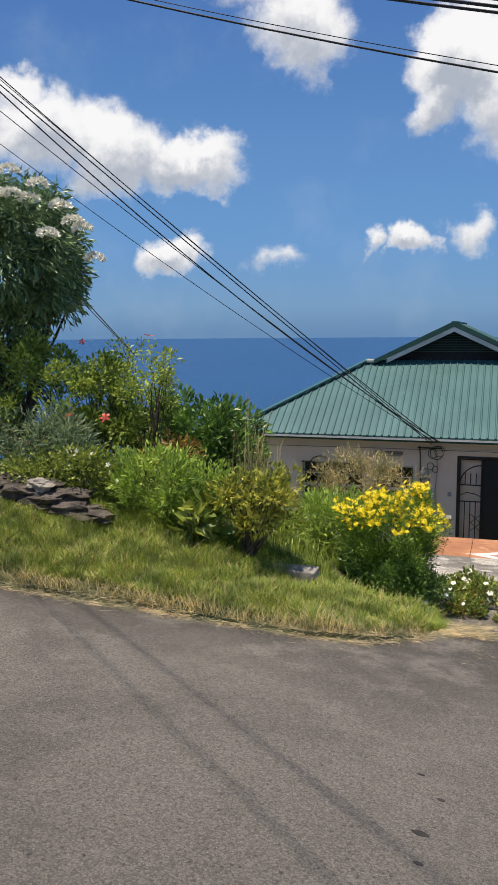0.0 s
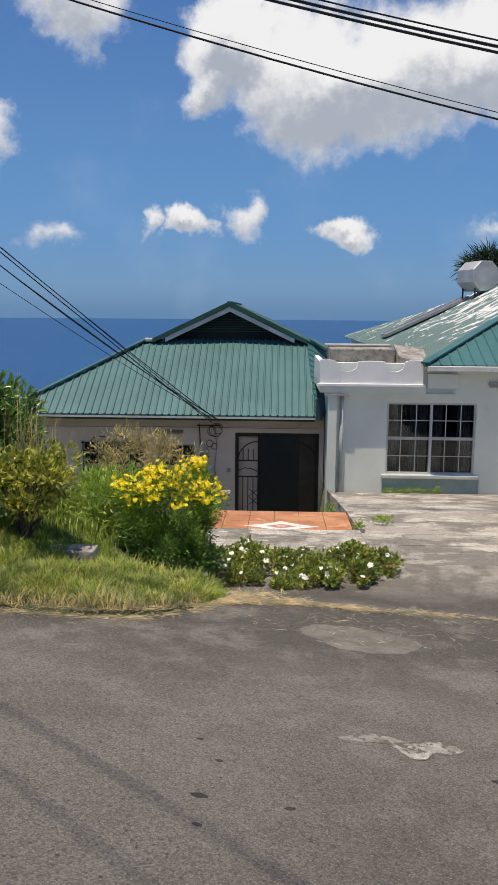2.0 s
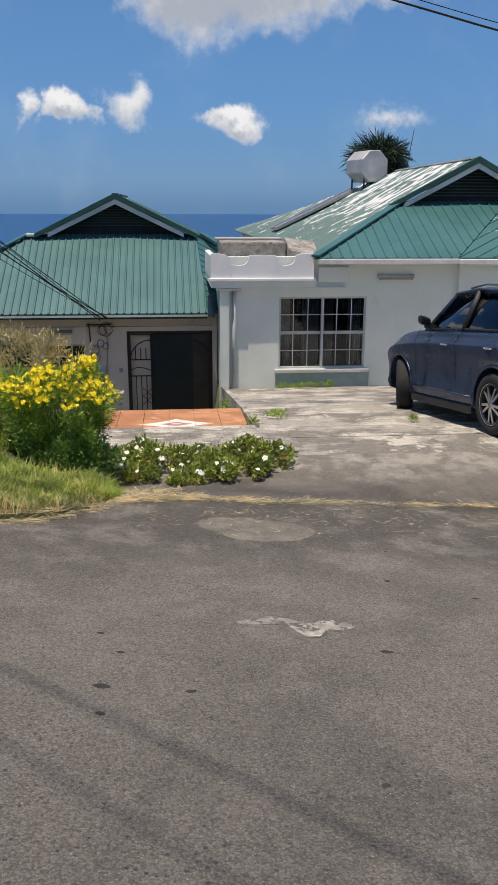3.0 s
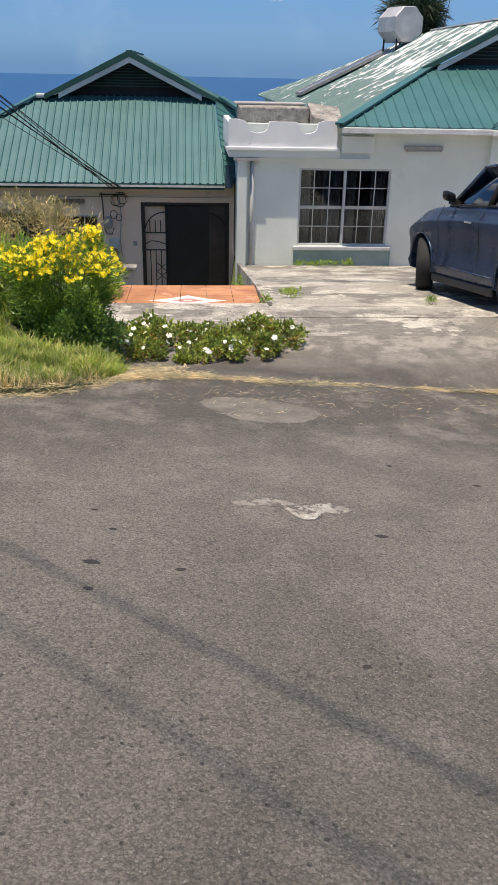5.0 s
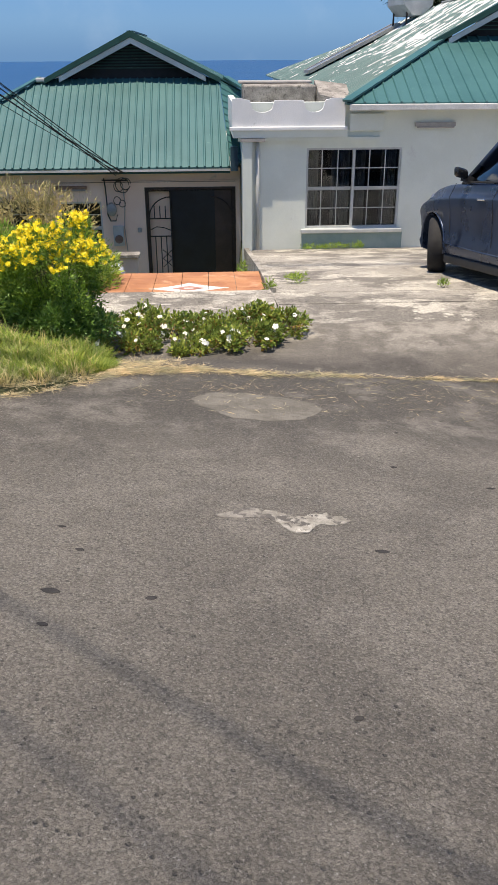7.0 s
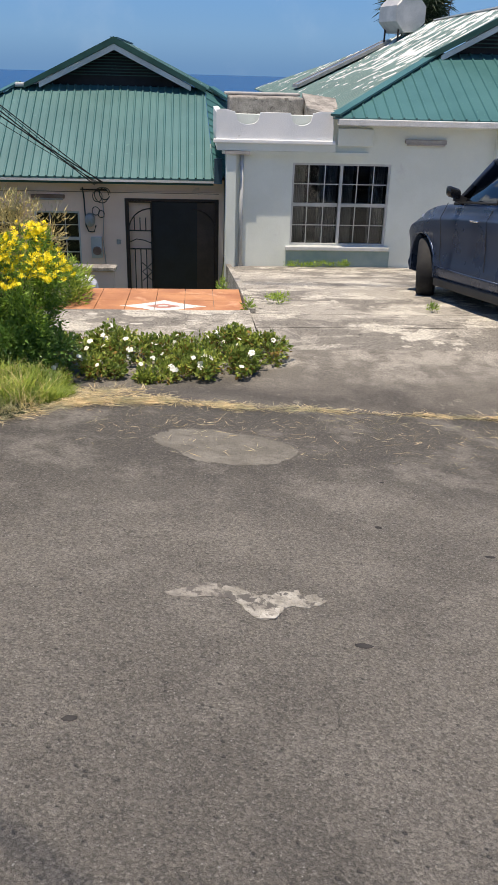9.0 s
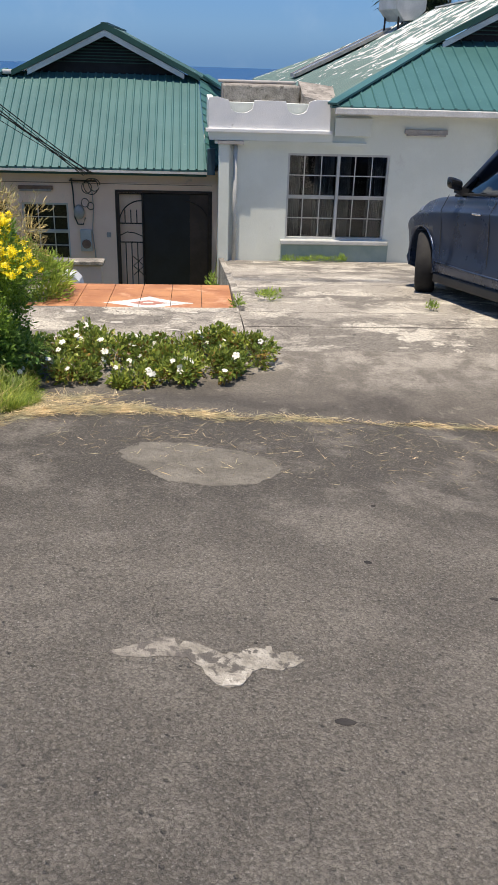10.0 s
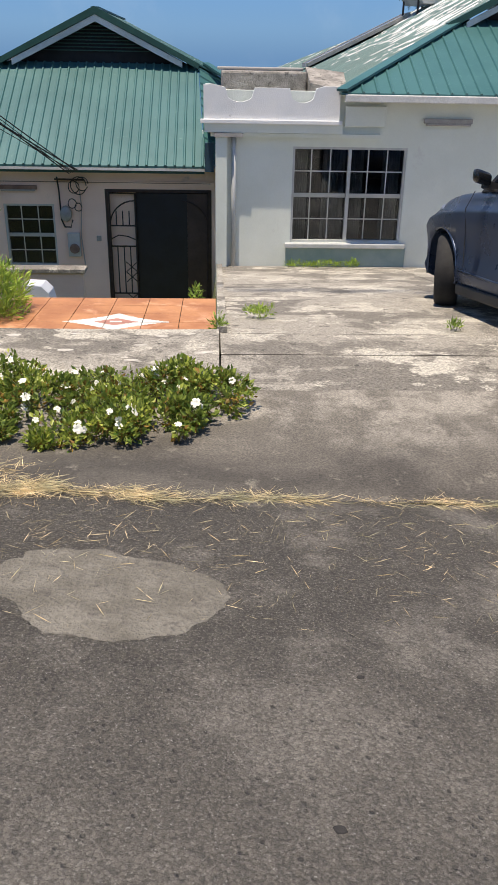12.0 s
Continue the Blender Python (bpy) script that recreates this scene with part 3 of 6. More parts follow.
def make_apron():
    vs, fs = [], []
    xs = [0.0 + 0.12 * i for i in range(92)]
    n = 16
    for j in range(n + 1):
        for x in xs:
            e = road_edge(x)
            y1 = 8.52 + 0.03 * x
            y = e + 0.005 + (y1 - e) * j / n
            vs.append((x, y, apron_z(x, y) + 0.01 * noise.noise((x * 2.2, y * 2.2, 4))))
    w = len(xs)
    for j in range(n):
        for i in range(w - 1):
            fs.append((j * w + i, j * w + i + 1, (j + 1) * w + i + 1, (j + 1) * w + i))
    tagged(raw("pavement", vs, fs, "slope", smooth=True), "dark stained cement apron beside the road", "pavement", kind="structure")


make_apron()
for ya, yb in ((8.54, 9.42), (9.435, 10.185), (10.2, 12.35), (12.365, 16.42)):
    for xa, xb in ((1.67, 4.4), (4.412, 12.0)):
        if yb < 10.19:
            xa = min(xa, 1.612)
        grid_sheet("driveway", xa, xb, ya, yb, drive_z, "concrete", "weathered concrete driveway slab with open joints", 0.10, 0.14)


# ---- house on the lower level ----
def clip_line(poly, p, d):
    """The stretch of the line p + s d inside a convex polygon (x, y)."""
    lo, hi = -1e9, 1e9
    n = len(poly)
    area = sum(poly[i][0] * poly[(i + 1) % n][1] - poly[(i + 1) % n][0] * poly[i][1] for i in range(n))
    sg = 1 if area > 0 else -1
    for i in range(n):
        a, b = poly[i], poly[(i + 1) % n]
        nx, ny = -(b[1] - a[1]) * sg, (b[0] - a[0]) * sg
        den = nx * d[0] + ny * d[1]
        num = nx * (a[0] - p[0]) + ny * (a[1] - p[1])
        if abs(den) < 1e-9:
            if num > 0:
                return None
            continue
        s = num / den
        if den > 0:
            lo = max(lo, s)
        else:
            hi = min(hi, s)
    return (lo, hi) if hi - lo > 0.05 else None


def sheet_roof(house, pts, mat, spacing, down, offset=0.0, rib_mat=None, h=0.022, w=0.016):
    """A flat roof sheet through the points with raised ribs running along the plan direction down."""
    a, b, c = (Vector(p) for p in pts[:3])
    nrm = (b - a).cross(c - a).normalized()
    if nrm.z < 0:
        nrm = -nrm

    def z(x, y):
        return a.z - (nrm.x * (x - a.x) + nrm.y * (y - a.y)) / nrm.z
    bm = bmesh.new()
    slab(bm, [(p[0], p[1], z(p[0], p[1])) for p in pts], 0.03)
    part("roof_sheet", bm, mat, house)
    d = Vector((down[0], down[1])).normalized()
    q = Vector((-d.y, d.x))
    poly = [(p[0], p[1]) for p in pts]
    ks = [p[0] * q.x + p[1] * q.y for p in poly]
    k = min(ks) + spacing * (0.5 + offset)
    while k < max(ks):
        o = (q.x * k, q.y * k)
        r = clip_line(poly, o, (d.x, d.y))
        if r:
            bm = bmesh.new()
            ends = []
            for s in r:
                x, y = o[0] + d.x * s, o[1] + d.y * s
                row = []
                for off, up in ((-w * 1.5, 0.001), (-w * 0.6, h), (w * 0.6, h), (w * 1.5, 0.001)):
                    xx, yy = x + q.x * off, y + q.y * off
                    row.append(bm.verts.new(Vector((xx, yy, z(xx, yy))) + nrm * up))
                ends.append(row)
            for i in range(3):
                bm.faces.new((ends[0][i], ends[0][i + 1], ends[1][i + 1], ends[1][i]))
            bm.faces.new(ends[0])
            bm.faces.new(ends[1][::-1])
            part("rib", bm, rib_mat or mat, house)
        k += spacing
    return z


def beam(bm, a, b, w, h, drop=0.0):
    """A rectangular bar from a to b, w wide in plan, h high."""
    a, b = Vector(a), Vector(b)
    d = (b - a).normalized()
    s = Vector((d.y, -d.x, 0))
    s = (s.normalized() if s.length > 1e-6 else Vector((1, 0, 0))) * w / 2
    u = d.cross(s).normalized()
    if u.z < 0:
        u = -u
    u = u * h
    va = [bm.verts.new(a + o) for o in (s, -s, -s - u, s - u)]
    vb = [bm.verts.new(b + o) for o in (s, -s, -s - u, s - u)]
    bm.faces.new(va)
    bm.faces.new(vb[::-1])
    for i in range(4):
        j = (i + 1) % 4
        bm.faces.new((va[i], vb[i], vb[j], va[j]))


def gablet(house, apex, half, base_z, y, board=None):
    """The small louvred gable over the front roof: board painted black as inner shade, louvres, barge boards."""
    ax, az = apex
    slope = (az - base_z) / half
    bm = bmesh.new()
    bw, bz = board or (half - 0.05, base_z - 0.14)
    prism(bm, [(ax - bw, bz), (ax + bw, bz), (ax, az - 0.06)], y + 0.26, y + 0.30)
    # the board's near-black colour stands for shade behind the louvres
    part("gable_shade_board", bm, "dark", house)
    for i in range(9):
        z = base_z + 0.08 + (az - base_z - 0.24) * i / 9
        hw = (az - z) / slope - 0.30
        if hw > 0.05:
            bm = boxes((ax - hw, ax + hw, y + 0.21, y + 0.258, z, z + 0.018))
            part("louvre", bm, "roof_dark", house)
    for sx in (-1, 1):
        bm = bmesh.new()
        prism(bm, [(ax, az - 0.09), (ax + sx * half, base_z - 0.07), (ax + sx * half, base_z - 0.17), (ax, az - 0.20)], y - 0.07, y - 0.03)
        part("barge_board", bm, "gutter", house)
        bm = bmesh.new()
        prism(bm, [(ax, az + 0.04), (ax + sx * (half + 0.30), base_z - 0.09), (ax + sx * (half + 0.30), base_z - 0.19), (ax, az - 0.085)], y - 0.09, y + 0.05)
        part("barge_flashing", bm, "roof_dark", house, "dark green metal flashing")


def window_unit(house, x0, x1, z0, z1, y, cols=3, rows=2, halves=2, sashes=2, depth=0.05, curtain=True):
    """A sash window set in a wall's outer face at y, seen from -y."""
    win = thing("window", (0, 0, 0))
    win.parent = house
    fr = 0.035
    bm = boxes((x0, x1, y + 0.02, y + 0.09, z1 - fr, z1), (x0, x1, y + 0.02, y + 0.09, z0, z0 + fr),
               (x0, x0 + fr, y + 0.02, y + 0.09, z0 + fr, z1 - fr), (x1 - fr, x1, y + 0.02, y + 0.09, z0 + fr, z1 - fr))
    part("window_frame", bm, "frame", win)
    w = (x1 - x0) / halves
    for h in range(halves):
        a, b = x0 + h * w, x0 + (h + 1) * w
        if h:
            part("mullion", boxes((a - 0.024, a + 0.024, y + 0.015, y + 0.09, z0 + fr, z1 - fr)), "frame", win)
        for s in range(sashes):
            za, zb = z0 + (z1 - z0) * s / sashes, z0 + (z1 - z0) * (s + 1) / sashes
            yy = y + 0.055 if s == 0 else y + 0.04
            g = 0.032
            bars = [(a + g, b - g, yy, yy + 0.03, za + 0.002, za + 0.03), (a + g, b - g, yy, yy + 0.03, zb - 0.03, zb - 0.002)]
            for c in range(1, cols):
                x = a + (b - a) * c / cols
                bars.append((x - 0.008, x + 0.008, yy, yy + 0.015, za + 0.03, zb - 0.03))
            for r in range(1, rows):
                z = za + (zb - za) * r / rows
                bars.append((a + g, b - g, yy + 0.0165, yy + 0.026, z - 0.008, z + 0.008))
            part("sash", boxes(*bars), "frame", win)
            p = part("pane", boxes((a + g, b - g, yy + 0.028, yy + 0.032, za + 0.03, zb - 0.03)), "glass", win)
            p.visible_shadow = False
    return win


def wall_with_holes(x0, x1, z0, z1, y0, y1, holes):
    """A wall box with rectangular openings (x0, x1, z0, z1)."""
    xs = sorted({x0, x1, *[v for h in holes for v in h[:2]]})
    zs = sorted({z0, z1, *[v for h in holes for v in h[2:]]})
    bm = bmesh.new()
    for i in range(len(xs) - 1):
        for j in range(len(zs) - 1):
            cx, cz = (xs[i] + xs[i + 1]) / 2, (zs[j] + zs[j + 1]) / 2
            if not any(h[0] < cx < h[1] and h[2] < cz < h[3] for h in holes):
                box(bm, xs[i], xs[i + 1], y0, y1, zs[j], zs[j + 1])
    bmesh.ops.remove_doubles(bm, verts=bm.verts, dist=1e-5)
    seen = {}
    for f in bm.faces:
        seen.setdefault(tuple(sorted(v.index for v in f.verts)), []).append(f)
    bm.verts.index_update()
    dup = {}
    for f in bm.faces:
        dup.setdefault(tuple(sorted(v.index for v in f.verts)), []).append(f)
    bmesh.ops.delete(bm, geom=[f for fs in dup.values() if len(fs) > 1 for f in fs], context="FACES_ONLY")
    return bm


def make_left_house():
    H = thing("green_roof_house", (0, 0, 0), "low pink house with green ribbed metal roof and barred door", "house")
    ey, ez, ty, tz = 17.62, -0.57, 20.1, 0.92
    # walls
    wy = 18.0
    holes = [(-0.30, 1.50, -2.95, -0.99), (-2.02, -1.17, -2.30, -1.25), (-3.62, -2.28, -2.30, -1.22)]
    part("wall", wall_with_holes(-4.85, 1.60, -3.2, -0.63, wy, wy + 0.2, holes), "peach", H, "pink painted outer wall")
    for q in ((-4.85, -4.65, wy + 0.2, 26, -3.2, -0.63), (1.64, 1.8, wy + 0.2, 26, -3.2, -0.63), (-4.65, 1.64, 25.8, 26, -3.2, -0.63)):
        part("wall", boxes(q), "peach", H)
    part("ceiling", boxes((-4.65, 1.6, wy + 0.2, 25.8, -0.69, -0.635)), "gutter", H)
    part("floor", boxes((-4.65, 1.64, wy + 0.2, 25.8, -3.1, -2.96)), "oldconcrete", H)
    # partition coloured near-black as the shade seen through the windows
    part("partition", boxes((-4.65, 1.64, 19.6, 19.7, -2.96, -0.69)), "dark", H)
    part("soffit", boxes((-5.1, 1.38, ey + 0.062, wy, -0.645, -0.632)), "gutter", H)
    # roof
    sheet_roof(H, [(-5.25, ey, ez), (1.40, ey, ez), (1.25, ty, tz), (-2.44, ty, tz)], "roof", 0.152, (0, -1))
    s = (tz - ez) / (ty - ey)
    sheet_roof(H, [(1.26, ty, tz), (1.41, ey, ez), (3.2, 20.1, tz - 1.0), (3.2, 18.6, tz - 1.5)][:3], "roof_peel_few", 0.19, (1, 0))
    sheet_roof(H, [(-5.25, ey, ez), (-2.44, ty, tz), (-2.44, 24.5, tz), (-5.25, 27, ez)], "roof", 0.182, (-1, 0))
    ax, az = -0.55, 1.78
    sheet_roof(H, [(ax, ty - 0.12, az), (-2.40, ty - 0.12, tz - 0.02), (-2.40, 24.6, tz - 0.02), (ax, 24.6, az)], "roof", 0.19, (-1, 0))
    sheet_roof(H, [(ax, ty - 0.12, az), (ax, 24.6, az), (3.3, 24.6, tz - 0.93), (3.3, 20.1, tz - 0.93), (1.45, ty - 0.12, tz - 0.02)], "roof_peel_few", 0.19, (1, 0))
    gablet(H, (ax, az), 1.52, 1.03, ty - 0.15, board=(1.85, tz - 0.12))
    bm = bmesh.new()
    beam(bm, (ax, ty - 0.13, az + 0.035), (ax, 24.6, az + 0.035), 0.14, 0.03)
    part("ridge_cap", bm, "roof_dark", H)
    for a, b in (((-2.5, ty - 0.05, tz + 0.05), (-5.27, ey - 0.02, ez + 0.05)), ((1.4, ty, tz + 0.04), (3.2, 18.4, tz - 1.7 * s + 0.05))):
        bm = bmesh.new()
        beam(bm, a, b, 0.16, 0.035)
        part("hip_cap", bm, "roof", H)
    bm = boxes((-2.56, -2.30, ty - 0.20, ty - 0.05, tz - 0.06, tz + 0.03), bevel=0.03)
    part("hip_flashing", bm, "frame", H, "bright white flashing at the hip")
    part("gutter", boxes((-5.25, 1.39, ey - 0.005, ey + 0.035, -0.645, -0.605)), "gutter", H)
    part("fascia", boxes((-5.23, 1.39, ey + 0.037, ey + 0.06, -0.69, -0.60)), "roof_dark", H)
    part("end_panel", boxes((1.40, 1.54, 17.52, 17.66, -0.64, -0.20)), grain("blue panel", (0.02, 0.05, 0.08), (0.03, 0.07, 0.10), 3, 40, 0.001, 0.5), H, "dark blue panel at the end of the eave")
    # small window and barred window
    window_unit(H, -2.02, -1.17, -2.30, -1.25, wy, cols=3, rows=2, halves=1, sashes=2)
    window_unit(H, -3.62, -2.28, -2.30, -1.22, wy, cols=4, rows=2, halves=1, sashes=2)
    g = thing("window_grille", (0, 0, 0))
    g.parent = H
    for x in np.linspace(-3.60, -2.30, 9):
        bm = bmesh.new()
        tube(bm, [(x, wy - 0.06, -2.32), (x, wy - 0.06, -1.20)], 0.012)
        part("bar", bm, "iron", g)
    for z in (-2.30, -1.42, -1.24):
        bm = bmesh.new()
        tube(bm, [(-3.64, wy - 0.06, z), (-2.26, wy - 0.06, z)], 0.014)
        part("bar", bm, "iron", g)
    for cx in (-3.2, -2.7):
        bm = bmesh.new()
        tube(bm, [(cx + 0.22 * math.cos(a), wy - 0.06, -1.23 + 0.13 * math.sin(a)) for a in np.linspace(math.pi, 0, 9)], 0.012)
        part("scroll", bm, "iron", g)
    # door opening with iron gate
    dx0, dx1, dz0, dz1 = -0.30, 1.50, -2.95, -0.99
    part("door_frame", boxes((dx0, dx0 + 0.05, wy - 0.01, wy + 0.1, dz0, dz1), (dx1 - 0.05, dx1, wy - 0.01, wy + 0.1, dz0, dz1), (dx0 + 0.05, dx1 - 0.05, wy - 0.01, wy + 0.1, dz1 - 0.05, dz1)), "iron", H)
    part("lintel", boxes((-0.42, 1.54, wy - 0.03, wy - 0.002, -0.94, -0.86)), "peach", H)
    part("door_panel", boxes((0.22, 1.08, wy + 0.05, wy + 0.08, dz0, -1.06)), "doordark", H, "dark glossy sliding door panel")
    part("door_panel", boxes((1.082, 1.45, wy + 0.055, wy + 0.085, dz0, -1.06)), "doorbrown", H, "dark brown door panel")
    part("side_panel", boxes((-0.25, 0.20, wy + 0.13, wy + 0.15, dz0, -1.04)), "peach", H)
    gate = thing("iron_gate", (0, 0, 0))
    gate.parent = H
    yg = wy + 0.015

    def bar(pts, r=0.011):
        bm = bmesh.new()
        tube(bm, [(x, yg, z) for x, z in pts], r, 5)
        part("bar", bm, "iron", gate)
    for x in (-0.24, 0.20, 1.44):
        bar([(x, dz0 + 0.03), (x, -1.05)], 0.016)
    for z in (-2.78, -1.95, -1.60, -1.06):
        bar([(-0.24, z), (0.20, z)], 0.013)
    for x in (-0.13, -0.02, 0.09):
        bar([(x, -2.78), (x, -1.95)])
        bar([(x, -1.95 + 0.35), (x, -1.35)])
    for sx in (0.20, 0.60):
        for z0, z1 in ((-2.95, -2.78), (-2.58, -2.40), (-2.40, -2.22)):
            w = 0.20 if sx == 0.20 else 0.0
            if w:
                bar([(sx - w, z0), (sx, z1)], 0.008)
                bar([(sx - w, z1), (sx, z0)], 0.008)
    bar([(-0.24 + 0.44 * (1 - math.cos(a)), -1.60 + 0.42 * math.sin(a)) for a in np.linspace(0, math.pi / 2, 9)], 0.013)
    bar([(1.44 - 0.44 * (1 - math.cos(a)), -1.60 + 0.42 * math.sin(a)) for a in np.linspace(0, math.pi / 2, 9)], 0.013)
    bar([(-0.24, -1.83), (-0.10, -1.76), (0.05, -1.78), (0.20, -1.84)], 0.01)
    return H


make_left_house()


def wall_lamp(x0, x1, y, z, mat, label):
    t = thing("tube_lamp", ((x0 + x1) / 2, y, z), label, "lamp")
    under(part("housing", boxes((x0, x1, y - 0.06, y, z - 0.03, z + 0.04), bevel=0.012), mat, None), t)
    bm = bmesh.new()
    tube(bm, [(x0 + 0.03, y - 0.055, z - 0.04), (x1 - 0.03, y - 0.055, z - 0.04)], 0.018, 8)
    under(part("tube", bm, "lampgrey", None, "unlit glass tube"), t)


wall_lamp(-2.05, -1.42, 17.998, -0.98, "lampbrown", "weathered brown tube lamp housing on the pink wall")


# ---- house beside the driveway ----
def make_right_house():
    H = thing("white_house", (0, 0, 0), "white painted house with sash window and peeling green metal roof", "house")
    wy = 16.43
    wx0, wx1, wz0, wz1 = 2.72, 4.43, -1.53, -0.13
    part("wall", wall_with_holes(1.62, 6.2, -2.4, 0.62, wy, wy + 0.2, [(wx0, wx1, wz0, wz1)]), "white", H, "white painted outer wall")
    for q in ((1.62, 1.82, wy + 0.2, 26, -3.2, 0.15), (11, 11.2, wy + 0.2, 27, -3.2, 0.62), (3.6, 3.8, 26, 35, -3.2, 0.5), (1.82, 3.6, 26.8, 27, -3.2, 0.15), (3.8, 11, 26.8, 27, -3.2, 0.15)):
        part("wall", boxes(q), "white", H)
    part("wall", wall_with_holes(6.2, 11.2, -2.4, 0.62, wy - 0.15, wy + 0.05, [(6.62, 7.3, -1.2, -0.32)]), "white", H)
    # room surfaces coloured near-black to stand in for the unlit interior
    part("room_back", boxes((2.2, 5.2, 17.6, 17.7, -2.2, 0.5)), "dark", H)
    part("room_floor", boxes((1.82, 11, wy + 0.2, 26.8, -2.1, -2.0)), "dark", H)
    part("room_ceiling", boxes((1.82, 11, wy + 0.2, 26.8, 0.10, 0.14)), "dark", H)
    window_unit(H, wx0, wx1, wz0, wz1, wy, cols=3, rows=2, halves=2, sashes=2)
    window_unit(H, 6.62, 7.3, -1.2, -0.32, wy - 0.15, cols=2, rows=2, halves=1, sashes=2)
    # curtains
    for a, b in ((2.74, 2.98), (3.22, 3.56), (3.62, 3.85), (4.14, 4.41)):
        n = 28
        vs, fs = [], []
        for i in range(n + 1):
            x = a + (b - a) * i / n
            y = wy + 0.34 + 0.025 * math.sin(i * 1.6) + 0.01 * math.sin(i * 0.7)
            vs += [(x, y, wz0 - 0.1), (x, y, wz1 + 0.05)]
        fs = [(2 * i, 2 * i + 2, 2 * i + 3, 2 * i + 1) for i in range(n)]
        cu = raw("curtain", vs, fs, "curtain", H, smooth=True)
        mod = cu.modifiers.new("thick", "SOLIDIFY")
        mod.thickness = 0.004
    part("window_sill", boxes((wx0 - 0.08, wx1 + 0.08, wy - 0.09, wy + 0.02, wz0 - 0.075, wz0 - 0.004), bevel=0.012), "frame", H)
    part("apron_panel", boxes((wx0 - 0.06, wx1 + 0.10, wy - 0.03, wy - 0.002, -1.96, wz0 - 0.08)), "greytrim", H, "grey green painted panel under the sill")
    part("plinth", boxes((1.72, 6.2, wy - 0.10, wy - 0.035, -2.1, -1.90)), "oldconcrete", H)
    # corner pilaster, drain pipe, capital
    part("pilaster", boxes((1.57, 1.74, wy - 0.12, wy + 0.3, -2.6, 0.02)), "white", H)
    bm = bmesh.new()
    tube(bm, [(1.84, wy - 0.05, -1.9), (1.84, wy - 0.05, 0.0)], 0.035, 8)
    part("drain_pipe", bm, "frame", H, "white drain pipe", True)
    part("pipe_collar", boxes((1.55, 1.97, wy - 0.16, wy - 0.001, 0.0, 0.05)), "lampgrey", H)
    # balcony parapet with scalloped top
    py = 16.30
    z0, z1 = 0.21, 0.66

    def scallop(cx, w, d):
        return [(cx - w / 2 + w * k / 10, z1 - d * math.sin(math.pi * k / 10) ** 0.30) for k in range(11)]
    poly = [(1.40, z0), (3.36, z0), (3.36, z1 + 0.03), (3.12, z1 + 0.03)] + scallop(2.82, 0.38, 0.19)[::-1] + scallop(1.92, 0.42, 0.19)[::-1] + [(1.54, z1 + 0.04), (1.40, z1 + 0.03)]
    bm = bmesh.new()
    prism(bm, poly, py, py + 0.07)
    part("parapet", bm, "parapet", H, "white parapet with a scalloped top edge")
    part("parapet_side", boxes((1.40, 1.50, py + 0.071, 18.8, z0, z1 - 0.02)), "parapet", H)
    part("cornice", boxes((1.35, 3.40, py - 0.04, py - 0.002, z0 - 0.03, z0 + 0.03), bevel=0.01), "parapet", H)
    part("balcony_slab", boxes((1.41, 3.42, py + 0.002, 20, 0.06, z0 - 0.005)), "white", H)
    part("beam", boxes((1.50, 4.0, py + 0.04, wy - 0.002, 0.0, 0.055)), "white", H)
    part("roof_block", boxes((1.66, 2.98, 17.4, 18.6, 0.22, 0.86), bevel=0.03), "oldconcrete", H, "rough grey concrete upstand")
    bm = bmesh.new()
    slab(bm, [(2.99, 17.0, 0.72), (3.5, 16.6, 0.62), (3.6, 17.8, 0.86), (3.0, 17.9, 0.93)], 0.3)
    part("roof_block", bm, "oldconcrete", H)
    part("coping", boxes((1.6, 3.0, 18.2, 18.75, 0.865, 0.91), bevel=0.015), "lampgrey", H)
    # eave, roof
    ex, ey, ez = 3.34, 16.12, 0.62
    gy, gz, gx = 18.4, 1.66, 5.60
    ax, az = 7.12, 2.52
    sheet_roof(H, [(ex, ey, ez), (6.1, ey, ez), (7.9, gy, gz), (gx, gy, gz)], "roof", 0.21, (0, -1))
    sheet_roof(H, [(ex, ey, ez), (gx, gy, gz), (gx, 28.9, gz), (ex, 35.5, ez)], "roof_peel", 0.21, (-1, 0))
    sheet_roof(H, [(gx - 0.1, gy - 0.15, gz - 0.03), (ax, gy - 0.15, az), (ax, 24.5, az), (gx - 0.1, 29.2, gz - 0.03)], "roof_peel", 0.21, (-1, 0))
    sheet_roof(H, [(6.12, ey, ez), (11.0, ey - 0.1, ez), (11.0, gy, gz + 0.02), (7.92, gy, gz)], "roof_peel_few", 0.21, (-1, -0.75))
    sheet_roof(H, [(ax, gy - 0.15, az), (9.2, gy - 0.15, gz - 0.1), (9.2, 25, gz - 0.1), (ax, 24.5, az)], "roof_peel_few", 0.21, (1, 0))
    gablet(H, (ax, az), 1.55, gz + 0.03, gy - 0.18)
    bm = bmesh.new()
    beam(bm, (ax, gy - 0.16, az + 0.035), (ax, 24.5, az + 0.035), 0.14, 0.03)
    part("ridge_cap", bm, "gutter", H)
    bm = bmesh.new()
    beam(bm, (gx, gy, gz + 0.05), (ex, ey, ez + 0.05), 0.18, 0.035)
    part("hip_cap", bm, "roof", H)
    part("gutter", boxes((3.40, 6.1, ey - 0.05, ey + 0.05, 0.50, 0.60), bevel=0.012), "gutter", H)
    part("gutter", boxes((6.1, 11.0, ey - 0.10, ey + 0.0, 0.49, 0.59), bevel=0.012), "gutter", H)
    part("soffit", boxes((3.42, 11.0, ey + 0.05, wy + 0.2, 0.58, 0.60)), "gutter", H)
